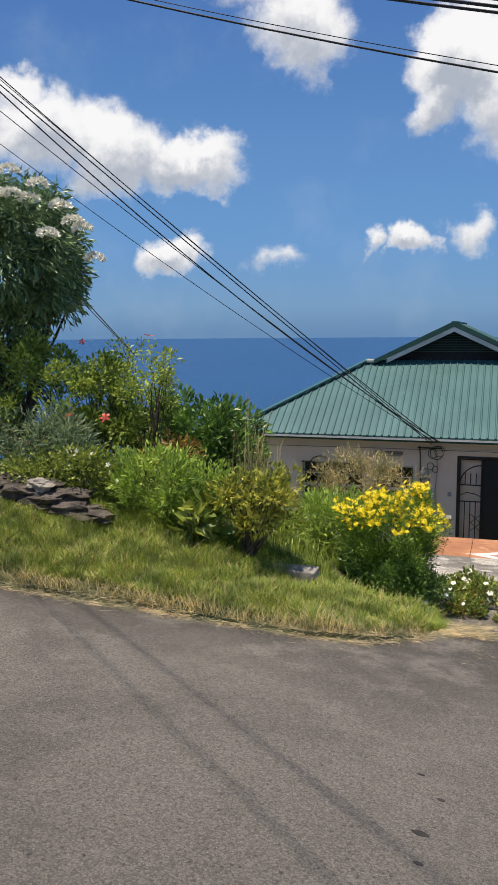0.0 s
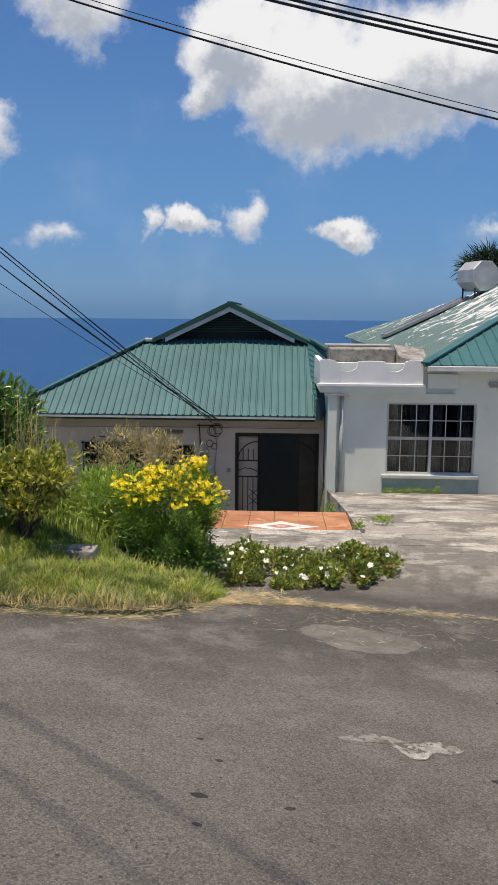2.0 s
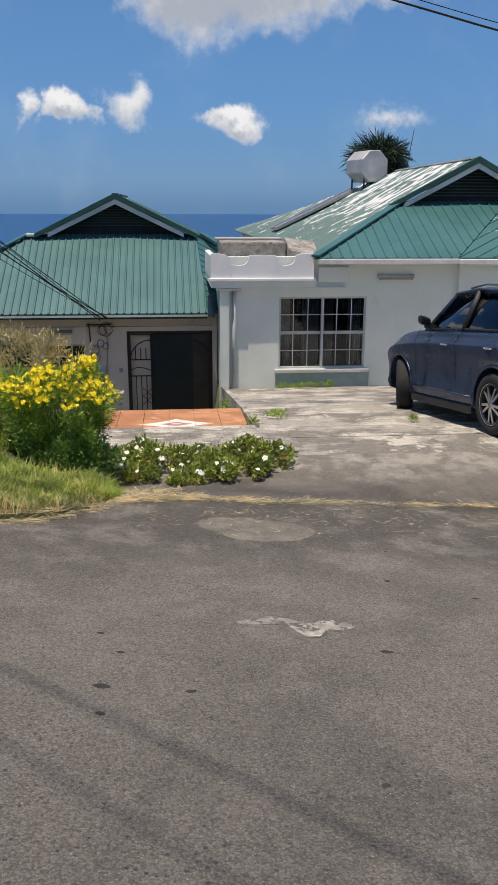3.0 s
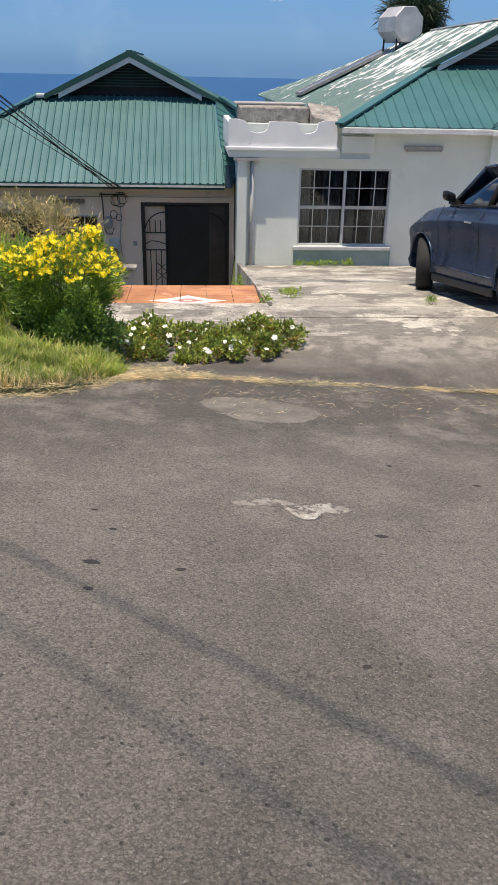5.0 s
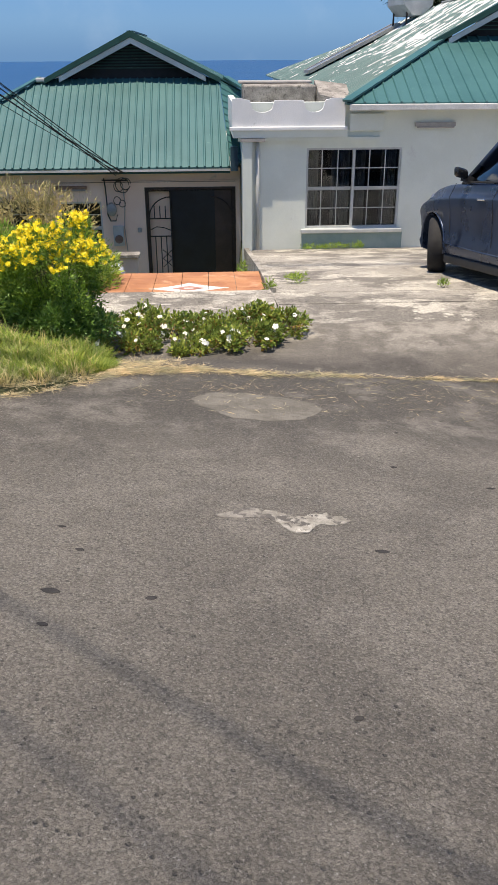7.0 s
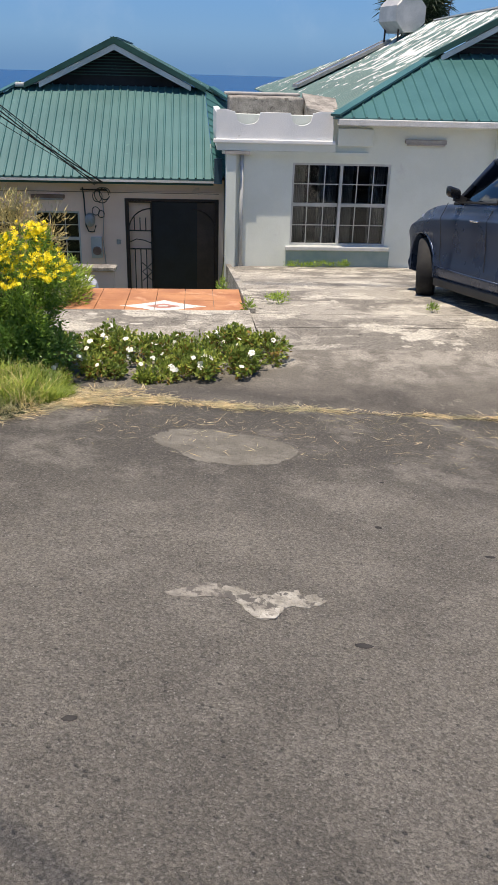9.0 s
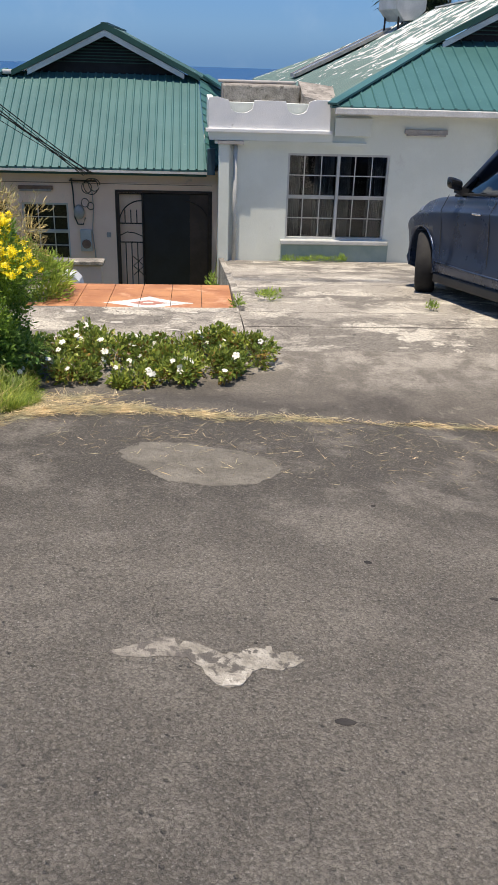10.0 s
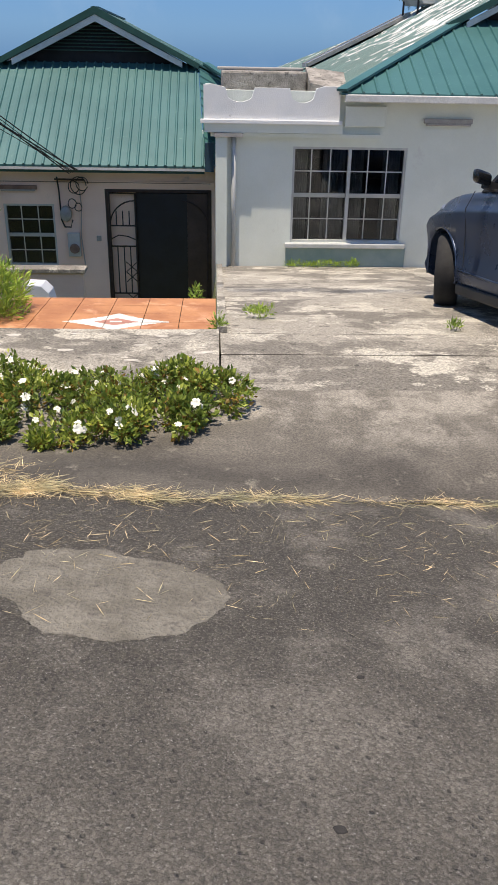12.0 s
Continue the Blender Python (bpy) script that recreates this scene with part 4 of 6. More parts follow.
    part("vent_box", boxes((3.45, 4.05, wy - 0.10, wy - 0.002, 0.16, 0.44), bevel=0.01), "white", H)
    return H


make_right_house()
wall_lamp(4.62, 5.34, 16.428, 0.245, "lampgrey", "grey tube lamp on the white wall under the eave")


def make_heater():
    t = thing("solar_water_heater", (6.5, 24.9, 2.1), "grey solar water heater tank with flat collectors on the peeling roof", "water heater")
    face, axis = Vector((6.50, 24.6, 2.66)), Vector((-0.28, 0.96, 0)).normalized()
    side = Vector((-axis.y, axis.x, 0))
    bm = bmesh.new()
    rings = []
    for s, r in ((0.0, 0.44), (0.03, 0.46), (0.9, 0.46), (0.93, 0.44)):
        rings.append([bm.verts.new(face + axis * s + side * (r * math.cos(a)) + Vector((0, 0, r * math.sin(a)))) for a in (math.pi / 8 + 2 * math.pi * k / 8 for k in range(8))])
    for a, c in zip(rings, rings[1:]):
        for k in range(8):
            bm.faces.new((a[k], a[(k + 1) % 8], c[(k + 1) % 8], c[k]))
    bm.faces.new(rings[0])
    bm.faces.new(rings[-1])
    under(part("tank", bm, "tank", None), t)
    for s in (0.15, 0.85):
        for w in (-0.25, 0.25):
            q = face + axis * s + side * w
            bm = bmesh.new()
            tube(bm, [q - Vector((0, 0, 0.33)), Vector((q.x, q.y, 1.95))], 0.025)
            under(part("leg", bm, "iron", None), t)

    def z(x):
        return 0.62 + 0.47 * (x - 3.34)
    for pts in (((3.75, 26.0), (3.75, 25.0), (6.15, 25.2), (6.15, 26.2)), ):
        bm = bmesh.new()
        slab(bm, [(x, y, z(x) + 0.14) for x, y in pts], 0.07)
        under(part("collector", bm, "blackglass", None, "dark glass collector panel"), t)
        for a, c in ((0, 3), (1, 2), (0, 1), (3, 2)):
            bm = bmesh.new()
            beam(bm, (*pts[a], z(pts[a][0]) + 0.155), (*pts[c], z(pts[c][0]) + 0.155), 0.05, 0.085)
            under(part("collector_edge", bm, "lampgrey", None), t)
    bm = bmesh.new()
    tube(bm, [(7.68, 25.5, 1.7), (7.66, 25.5, 2.5), (7.85, 25.5, 3.75)], 0.02, 5, 0.008)
    tagged(link("roof_antenna", bm, "iron"), "thin metal antenna rod on the roof", "antenna")


make_heater()


# ---- plants ----
rng = np.random.default_rng(5)


def leaves_mesh(name, centres, dirs, length, width, mat, parent=None, bend=0.25, label="", lenvar=0.4):
    """Many small leaves, each two folded quads, at the places, pointing along dirs. One mesh."""
    n = len(centres)
    c = np.asarray(centres, float)
    d = np.asarray(dirs, float)
    d /= np.linalg.norm(d, axis=1, keepdims=True) + 1e-9
    r = rng.normal(size=(n, 3))
    s = np.cross(d, r)
    s /= np.linalg.norm(s, axis=1, keepdims=True) + 1e-9
    u = np.cross(s, d)
    L = (length * (1 + lenvar * (rng.random(n) * 2 - 1)))[:, None]
    W = L * (width / length) * 0.5
    p0 = c
    p1 = c + d * L * 0.5 + s * W
    p2 = c + d * L * 0.5 - s * W
    p3 = c + d * L - u * L * bend
    pm = c + d * L * 0.5 - u * W * 0.35
    vs = np.stack([p0, p1, pm, p2, p3], 1).reshape(-1, 3)
    base = (np.arange(n) * 5)[:, None]
    fa = base + np.array([[0, 1, 2]])
    f = np.concatenate([base + np.array([[0, 1, 2]]), base + np.array([[0, 2, 3]]), base + np.array([[1, 4, 2]]), base + np.array([[2, 4, 3]])])
    me = bpy.data.meshes.new(name)
    me.from_pydata(vs.tolist(), [], f.tolist())
    me.materials.append(M[mat])
    ob = new(name, me)
    ob.parent = parent
    return tagged(ob, label)


def blades_mesh(name, bases, height, width, mat, parent=None, lean=0.35, label="", kind=""):
    """Grass blades: a tapering bent strip each."""
    n = len(bases)
    b = np.asarray(bases, float)
    a = rng.random(n) * 2 * np.pi
    tuft = np.array([noise.noise((q[0] * 5.5, q[1] * 5.5, 2.2)) + 0.6 * noise.noise((q[0] * 14, q[1] * 14, 6.1)) for q in b])
    h = height * (0.5 + rng.random(n) * 0.8) * np.clip(1.0 + 0.9 * tuft, 0.35, 2.0)
    l = lean * (0.3 + rng.random(n)) * h
    dx, dy = np.cos(a), np.sin(a)
    sx, sy = -dy * width / 2, dx * width / 2
    z = np.zeros(n)
    p = [b + np.stack([sx, sy, z], 1), b - np.stack([sx, sy, z], 1),
         b + np.stack([dx * l * 0.35 - sx * 0.8, dy * l * 0.35 - sy * 0.8, h * 0.6], 1), b + np.stack([dx * l * 0.35 + sx * 0.8, dy * l * 0.35 + sy * 0.8, h * 0.6], 1),
         b + np.stack([dx * l, dy * l, h], 1)]
    vs = np.stack(p, 1).reshape(-1, 3)
    k = (np.arange(n) * 5)[:, None]
    quads = (k + np.array([[0, 1, 2, 3]])).tolist()
    tris = (k + np.array([[3, 2, 4]])).tolist()
    me = bpy.data.meshes.new(name)
    me.from_pydata(vs.tolist(), [], quads + tris)
    me.materials.append(M[mat])
    ob = new(name, me)
    ob.parent = parent
    return tagged(ob, label, kind=kind)


def cloud_points(n, centre, radii, clumps, clump_r, seed, shell=0.5):
    """Points gathered in clumps within an ellipsoid, with an uneven outline. Returns points and outward directions."""
    g = np.random.default_rng(seed)
    cc = g.normal(size=(clumps, 3))
    cc /= np.linalg.norm(cc, axis=1, keepdims=True)
    cc *= (shell + (1 - shell) * g.random((clumps, 1))) ** 0.7
    cr = clump_r * (0.6 + 0.8 * g.random(clumps))
    idx = g.integers(0, clumps, n)
    o = g.normal(size=(n, 3))
    o /= np.linalg.norm(o, axis=1, keepdims=True)
    off = o * (g.random((n, 1)) ** 0.5)
    p = cc[idx] * np.array(radii) + off * cr[idx][:, None] + np.array(centre)
    out = o + 0.4 * cc[idx] + g.normal(size=(n, 3)) * 0.35
    return p, out


def stems(name, base, tips, r, mat, parent, bow=0.15, seed=1):
    g = np.random.default_rng(seed)
    bm = bmesh.new()
    for t in tips:
        b, t = Vector(base) + Vector((g.normal() * 0.03, g.normal() * 0.03, 0)), Vector(t)
        m1 = b.lerp(t, 0.35) + Vector((g.normal() * bow * 0.3, g.normal() * bow * 0.3, 0.05))
        m2 = b.lerp(t, 0.7) + Vector((g.normal() * bow * 0.3, g.normal() * bow * 0.3, 0.06))
        tube(bm, [b, m1, m2, t], r * (0.7 + 0.5 * g.random()), 5, r * 0.25)
    return part(name, bm, mat, parent)


def shrub(name, base, centre, radii, n, leaf, wid, mat, label, cat="shrub", clumps=26, clump_r=0.18, seed=1, up=0.3, droop=0.0, stem_r=0.010, nst=14, stem_mat="bark", shell=0.45, bend=0.25):
    t = thing(name, base, label, cat)
    p, d = cloud_points(n, centre, radii, clumps, clump_r, seed, shell)
    zmin = base[2] + 0.02
    keep = p[:, 2] > zmin
    p, d = p[keep], d[keep]
    d[:, 2] += up - droop
    under(leaves_mesh("foliage", p, d, leaf, wid, mat, bend=bend), t)
    if not len(p):
        raise ValueError("no leaves above the ground: %s %s %s" % (name, base, centre))
    g = np.random.default_rng(seed + 50)
    tips = p[g.integers(0, len(p), nst)]
    under(stems("branch", base, tips, stem_r, stem_mat, None, seed=seed), t)
    return t, p


def blooms(parent, pts, r, mat, petals=5, centre_mat=None, seed=3, face=(0, -0.6, 0.8), label="", name="flower", wide=1.0):
    """Open flowers, one object each, sharing one mesh."""
    g = np.random.default_rng(seed)
    vs, fs = [(0, 0, 0)], []
    for k in range(petals):
        a0 = 2 * math.pi * k / petals
        i = len(vs)
        w = wide * 2.2 / petals
        vs += [(r * 0.62 * math.cos(a0 - w), r * 0.62 * math.sin(a0 - w), r * 0.14), (r * math.cos(a0 - w * 0.45), r * math.sin(a0 - w * 0.45), r * 0.12), (r * math.cos(a0 + w * 0.45), r * math.sin(a0 + w * 0.45), r * 0.2), (r * 0.62 * math.cos(a0 + w), r * 0.62 * math.sin(a0 + w), r * 0.26)]
        fs.append((0, i, i + 1, i + 2, i + 3))
    me = bpy.data.meshes.new(name)
    me.from_pydata(vs, [], fs)
    me.materials.append(M[mat])
    for p in pts:
        ob = new(name, me)
        f = Vector(face) + Vector(g.normal(size=3) * 0.45)
        ob.parent = parent
        ob.matrix_parent_inverse = Matrix.Translation(parent.location).inverted()
        sc = 0.75 + 0.5 * g.random()
        ob.matrix_basis = Matrix.Translation(p) @ f.to_track_quat("Z", "Y").to_matrix().to_4x4() @ Matrix.Rotation(g.random() * 6.28, 4, "Z") @ Matrix.Scale(sc, 4)
        if label:
            tagged(ob, label)


# white flowered tree
def make_tree():
    gx, gy = -4.55, 8.55
    gz = ground_z(gx, gy)
    t = thing("flowering_tree", (gx, gy, gz), "small tree with narrow dark leaves and white flower heads", "tree")
    c, rad = (-4.54, 8.31, 2.42), (0.95, 0.9, 0.78)
    p, d = cloud_points(19000, c, rad, 120, 0.20, 11, 0.6)
    g = np.random.default_rng(8)
    low, dl = cloud_points(1100, (-4.6, 8.3, 1.25), (0.6, 0.6, 0.5), 20, 0.18, 12, 0.5)
    p, d = np.concatenate([p, low]), np.concatenate([d, dl])
    d[:, 2] -= 0.65
    under(leaves_mesh("crown", p, d, 0.095, 0.026, "leaf_tree", bend=0.3), t)
    bm = bmesh.new()
    for k in range(20):
        q = p[g.integers(0, len(p))]
        b = Vector((gx + g.normal() * 0.04, gy + g.normal() * 0.04, gz - 0.05))
        f = Vector((gx + (q[0] - gx) * 0.35 + g.normal() * 0.03, gy + (q[1] - gy) * 0.3, gz + 1.0))
        tube(bm, [b, b.lerp(f, 0.6) + Vector((0.02, 0, 0)), f, f.lerp(Vector(q), 0.6), Vector(q)], 0.045, 6, 0.007)
    tube(bm, [(gx, gy, gz - 0.1), (gx + 0.01, gy, gz + 0.3), (gx + 0.03, gy, gz + 0.7)], 0.12, 8, 0.08)
    under(part("trunk", bm, "bark", None), t)
    hp, hd = [], []
    heads = [(-3.77, 7.6, 3.09), (-3.47, 7.6, 2.95), (-3.88, 7.55, 2.88), (-3.70, 7.5, 2.86), (-3.57, 7.6, 2.82), (-3.30, 7.7, 2.76), (-3.18, 7.7, 2.61), (-3.12, 7.75, 2.55), (-3.33, 7.5, 2.48), (-3.08, 7.9, 2.29), (-4.1, 7.5, 3.05), (-4.3, 7.5, 2.85)]
    for h in heads:
        h = (h[0] - 0.10, h[1], h[2])
        o = g.normal(size=(120, 3))
        o /= np.linalg.norm(o, axis=1, keepdims=True)
        o[:, 2] = np.abs(o[:, 2])
        hp.append(np.array(h) + o * np.array([0.075, 0.075, 0.05]))
        hd.append(o)
    for a, b in zip(hp, hd):
        under(leaves_mesh("flower_head", a, b, 0.038, 0.032, "petal_white", bend=0.1), t)


make_tree()
G = ground_z
# flowering hedge behind
t, p = shrub("hibiscus_bush", (-3.2, 8.0, G(-3.2, 8.0)), (-3.80, 8.0, 0.92), (1.25, 0.5, 0.66), 19000, 0.043, 0.024, "leaf_mid", "loose yellow-green hibiscus bush with a few red flowers", clumps=120, clump_r=0.14, seed=21, nst=110)
blooms(t, [(-3.17, 7.3, 0.86), (-2.80, 7.3, 0.85), (-2.58, 7.8, 1.57), (-3.23, 7.7, 1.52), (-3.6, 7.3, 0.60)], 0.045, "petal_red", label="", seed=4)
t, p = shrub("hibiscus_bush", (-2.75, 8.1, G(-2.75, 8.1)), (-2.85, 8.1, 0.95), (0.50, 0.35, 0.60), 2600, 0.042, 0.022, "leaf_mid", "sparse tall hibiscus bush with thin twigs", clumps=60, clump_r=0.10, seed=22, nst=60)
t, p = shrub("glossy_bush", (-2.35, 8.9, G(-2.35, 8.9)), (-2.55, 8.9, 0.42), (0.66, 0.45, 0.50), 8500, 0.080, 0.036, "leaf_dark", "dense dark green glossy-leaved bush", clumps=70, clump_r=0.16, seed=23, nst=24)
t, p = shrub("grey_leaved_bush", (-3.3, 7.3, G(-3.3, 7.3)), (-3.6, 7.4, 0.62), (0.8, 0.3, 0.24), 4200, 0.075, 0.013, "leaf_grey", "grey-green bush with narrow leaves", clumps=44, clump_r=0.15, seed=24)
t, p = shrub("flowering_groundcover", (-2.9, 7.05, G(-2.9, 7.05)), (-3.05, 7.0, 0.40), (0.7, 0.18, 0.20), 3200, 0.036, 0.024, "leaf_cover", "low leafy plants with small white flowers on the rock edging", clumps=40, clump_r=0.12, seed=25, nst=10)
blooms(t, [p[i] + np.array((0, -0.08, 0.03)) for i in (5, 100, 240, 400, 600, 800, 1000, 1200)], 0.028, "petal_white", seed=5)
t, p = shrub("feathery_weeds", (-2.1, 7.0, G(-2.1, 7.0)), (-2.15, 7.1, 0.28), (0.56, 0.30, 0.30), 6500, 0.06, 0.016, "weed", "soft bright green feathery weeds", "weeds", clumps=70, clump_r=0.13, seed=26, up=0.6, stem_mat="stem", stem_r=0.005, nst=30)
t, p = shrub("rusty_shrub", (-2.0, 7.7, G(-2.0, 7.7)), (-2.3, 7.6, 0.46), (0.26, 0.2, 0.20), 700, 0.06, 0.022, "leaf_rust", "half-dry rusty shrub with yellow flowers", clumps=22, clump_r=0.08, seed=27, nst=40, stem_mat="bark", stem_r=0.005)
blooms(t, [p[i] + np.array((0, -0.05, 0.04)) for i in (5, 50, 90, 130, 200, 260, 330)], 0.026, "petal_yellow", seed=6)
t, p = shrub("variegated_shrub", (-1.35, 6.95, G(-1.35, 6.95)), (-1.27, 6.95, 0.25), (0.37, 0.26, 0.25), 2300, 0.055, 0.026, "leaf_croton", "open shrub with yellow-edged green leaves and bare lower stems", clumps=34, clump_r=0.09, seed=28, nst=26, stem_r=0.009)
t, p = shrub("broadleaf_weed", (-1.75, 6.85, G(-1.75, 6.85)), (-1.72, 6.85, 0.10), (0.12, 0.12, 0.12), 60, 0.14, 0.09, "leaf_cover", "broad-leaved weed beside the shrub", "weeds", clumps=12, clump_r=0.08, seed=29, nst=8, stem_mat="stem")
t, p = shrub("green_weeds", (-1.0, 8.0, G(-1.0, 8.0)), (-1.0, 8.1, -0.15), (0.5, 0.4, 0.22), 4500, 0.07, 0.013, "weed", "bright green weeds between the shrubs", "weeds", clumps=60, clump_r=0.12, seed=30, up=0.7, stem_mat="stem", stem_r=0.004, nst=30)
# yellow flowered bush
t, p = shrub("yellow_flowered_bush", (-0.30, 7.75, G(-0.30, 7.75)), (-0.30, 7.78, -0.14), (0.46, 0.36, 0.42), 17000, 0.034, 0.010, "leaf_bush", "round bush covered with bright yellow daisy flowers", clumps=80, clump_r=0.12, seed=31, up=0.5, nst=40, stem_mat="stem", stem_r=0.006)
lp, ld = cloud_points(9000, (-0.28, 7.72, -0.50), (0.46, 0.34, 0.20), 50, 0.12, 33, 0.4)
keep = lp[:, 2] > G(-0.30, 7.75) + 0.02
under(leaves_mesh("lower_foliage", lp[keep], ld[keep] + np.array((0, 0, 0.5)), 0.045, 0.014, "leaf_dark"), t)
top = p[(p[:, 2] > -0.10) & (p[:, 1] < 7.95)]
g = np.random.default_rng(77)
sel = top[g.choice(len(top), 520, replace=False)]
blooms(t, [q + np.array((0, -0.05, 0.05)) for q in sel], 0.0225, "petal_yellow", petals=8, seed=7)
# tall dry seed grass beside it
n = 260
bs = np.stack([-1.55 + g.normal(size=n) * 0.14, 8.0 + g.normal(size=n) * 0.12, np.full(n, G(-1.55, 8.0))], 1)
tagged(blades_mesh("seed_grass", bs, 0.70, 0.006, "drygrass", lean=0.3), "tuft of dry rusty seed grass", "grass", kind="stuff")
# white flowered ground cover on the slope
for k, (x, y, rx, seed) in enumerate(((-0.15, 8.05, 0.22, 41), (0.12, 8.3, 0.20, 42), (0.33, 7.85, 0.17, 43), (0.56, 8.2, 0.20, 44), (0.76, 7.80, 0.15, 45), (0.98, 8.1, 0.22, 46), (1.22, 8.35, 0.18, 47), (1.36, 7.98, 0.13, 48), (1.55, 8.28, 0.16, 49), (0.85, 8.5, 0.16, 50), (-0.42, 7.75, 0.16, 51), (0.35, 8.45, 0.16, 52), (1.05, 7.9, 0.12, 53), (1.45, 8.5, 0.12, 54), (-0.05, 7.65, 0.14, 55))):
    z = drive_z(x, y)
    t, p = shrub("flowering_groundcover", (x, y, z), (x, y, z + 0.045 + 0.012 * (seed % 5)), (rx * 1.3, 0.20, 0.04 + 0.018 * (seed * 7 % 5)), 1050, 0.034, 0.021, "leaf_cover", "low trailing plant with white rose-like flowers on the cement slope", clumps=15, clump_r=0.07, seed=seed, up=0.4, nst=12, stem_mat="stem", stem_r=0.004)
    hi = p[p[:, 2] > z + 0.07]
    blooms(t, [q + np.array((0, -0.03, 0.03)) for q in hi[g.choice(len(hi), min(len(hi), 5), replace=False)]], 0.024, "petal_white", wide=1.7, seed=50 + k)
    under(leaves_mesh("withered_leaves", p[::5] + np.array((0, 0, -0.02)), rng.normal(size=(len(p[::5]), 3)), 0.04, 0.02, "leaf_rust"), t)


t, p = shrub("feathery_bush", (-1.0, 10.9, G(-1.0, 10.9)), (-1.05, 10.9, -0.42), (0.66, 0.32, 0.58), 5200, 0.085, 0.009, "drygrass", "tall feathery half-dry bush beside the patio", clumps=80, clump_r=0.15, seed=61, up=0.8, nst=70, stem_r=0.005)
t, p = shrub("green_bush", (-0.75, 11.2, G(-0.75, 11.2)), (-0.72, 11.2, -1.05), (0.58, 0.36, 0.42), 5200, 0.085, 0.014, "weed", "fresh green weeds growing beside the patio", "weeds", clumps=70, clump_r=0.13, seed=62, up=0.8, nst=40, stem_mat="stem", stem_r=0.005)
t, p = shrub("dark_bush", (8.4, 30, G(8.4, 30)), (7.95, 30, 3.20), (0.78, 0.5, 0.40), 4200, 0.42, 0.03, "leaf_far", "dark drooping tree crown behind the roofs", "tree", clumps=50, clump_r=0.3, seed=63, droop=0.9, nst=16, stem_r=0.07)
for k, (x, y, w, h) in enumerate(((1.95, 10.9, 0.16, 0.09), (2.9, 16.25, 0.30, 0.07), (3.5, 16.25, 0.42, 0.10), (1.60, 10.3, 0.04, 0.10), (1.36, 12.0, 0.05, 0.15), (3.6, 10.36, 0.05, 0.06), (-0.3, 12.6, 0.3, 0.2))):
    z = drive_z(x, y) if x > 1.5 else (-1.25 if y < 12.3 and x > 0 else G(x, y))
    shrub("weeds", (x, y, z), (x, y, z + h * 0.5), (w, 0.06, h * 0.5), int(90 + w * 800), 0.05, 0.012, "weed", "small green weeds growing from a concrete joint", "weeds", clumps=14, clump_r=0.04, seed=70 + k, up=0.9, nst=6, stem_mat="stem", stem_r=0.002)


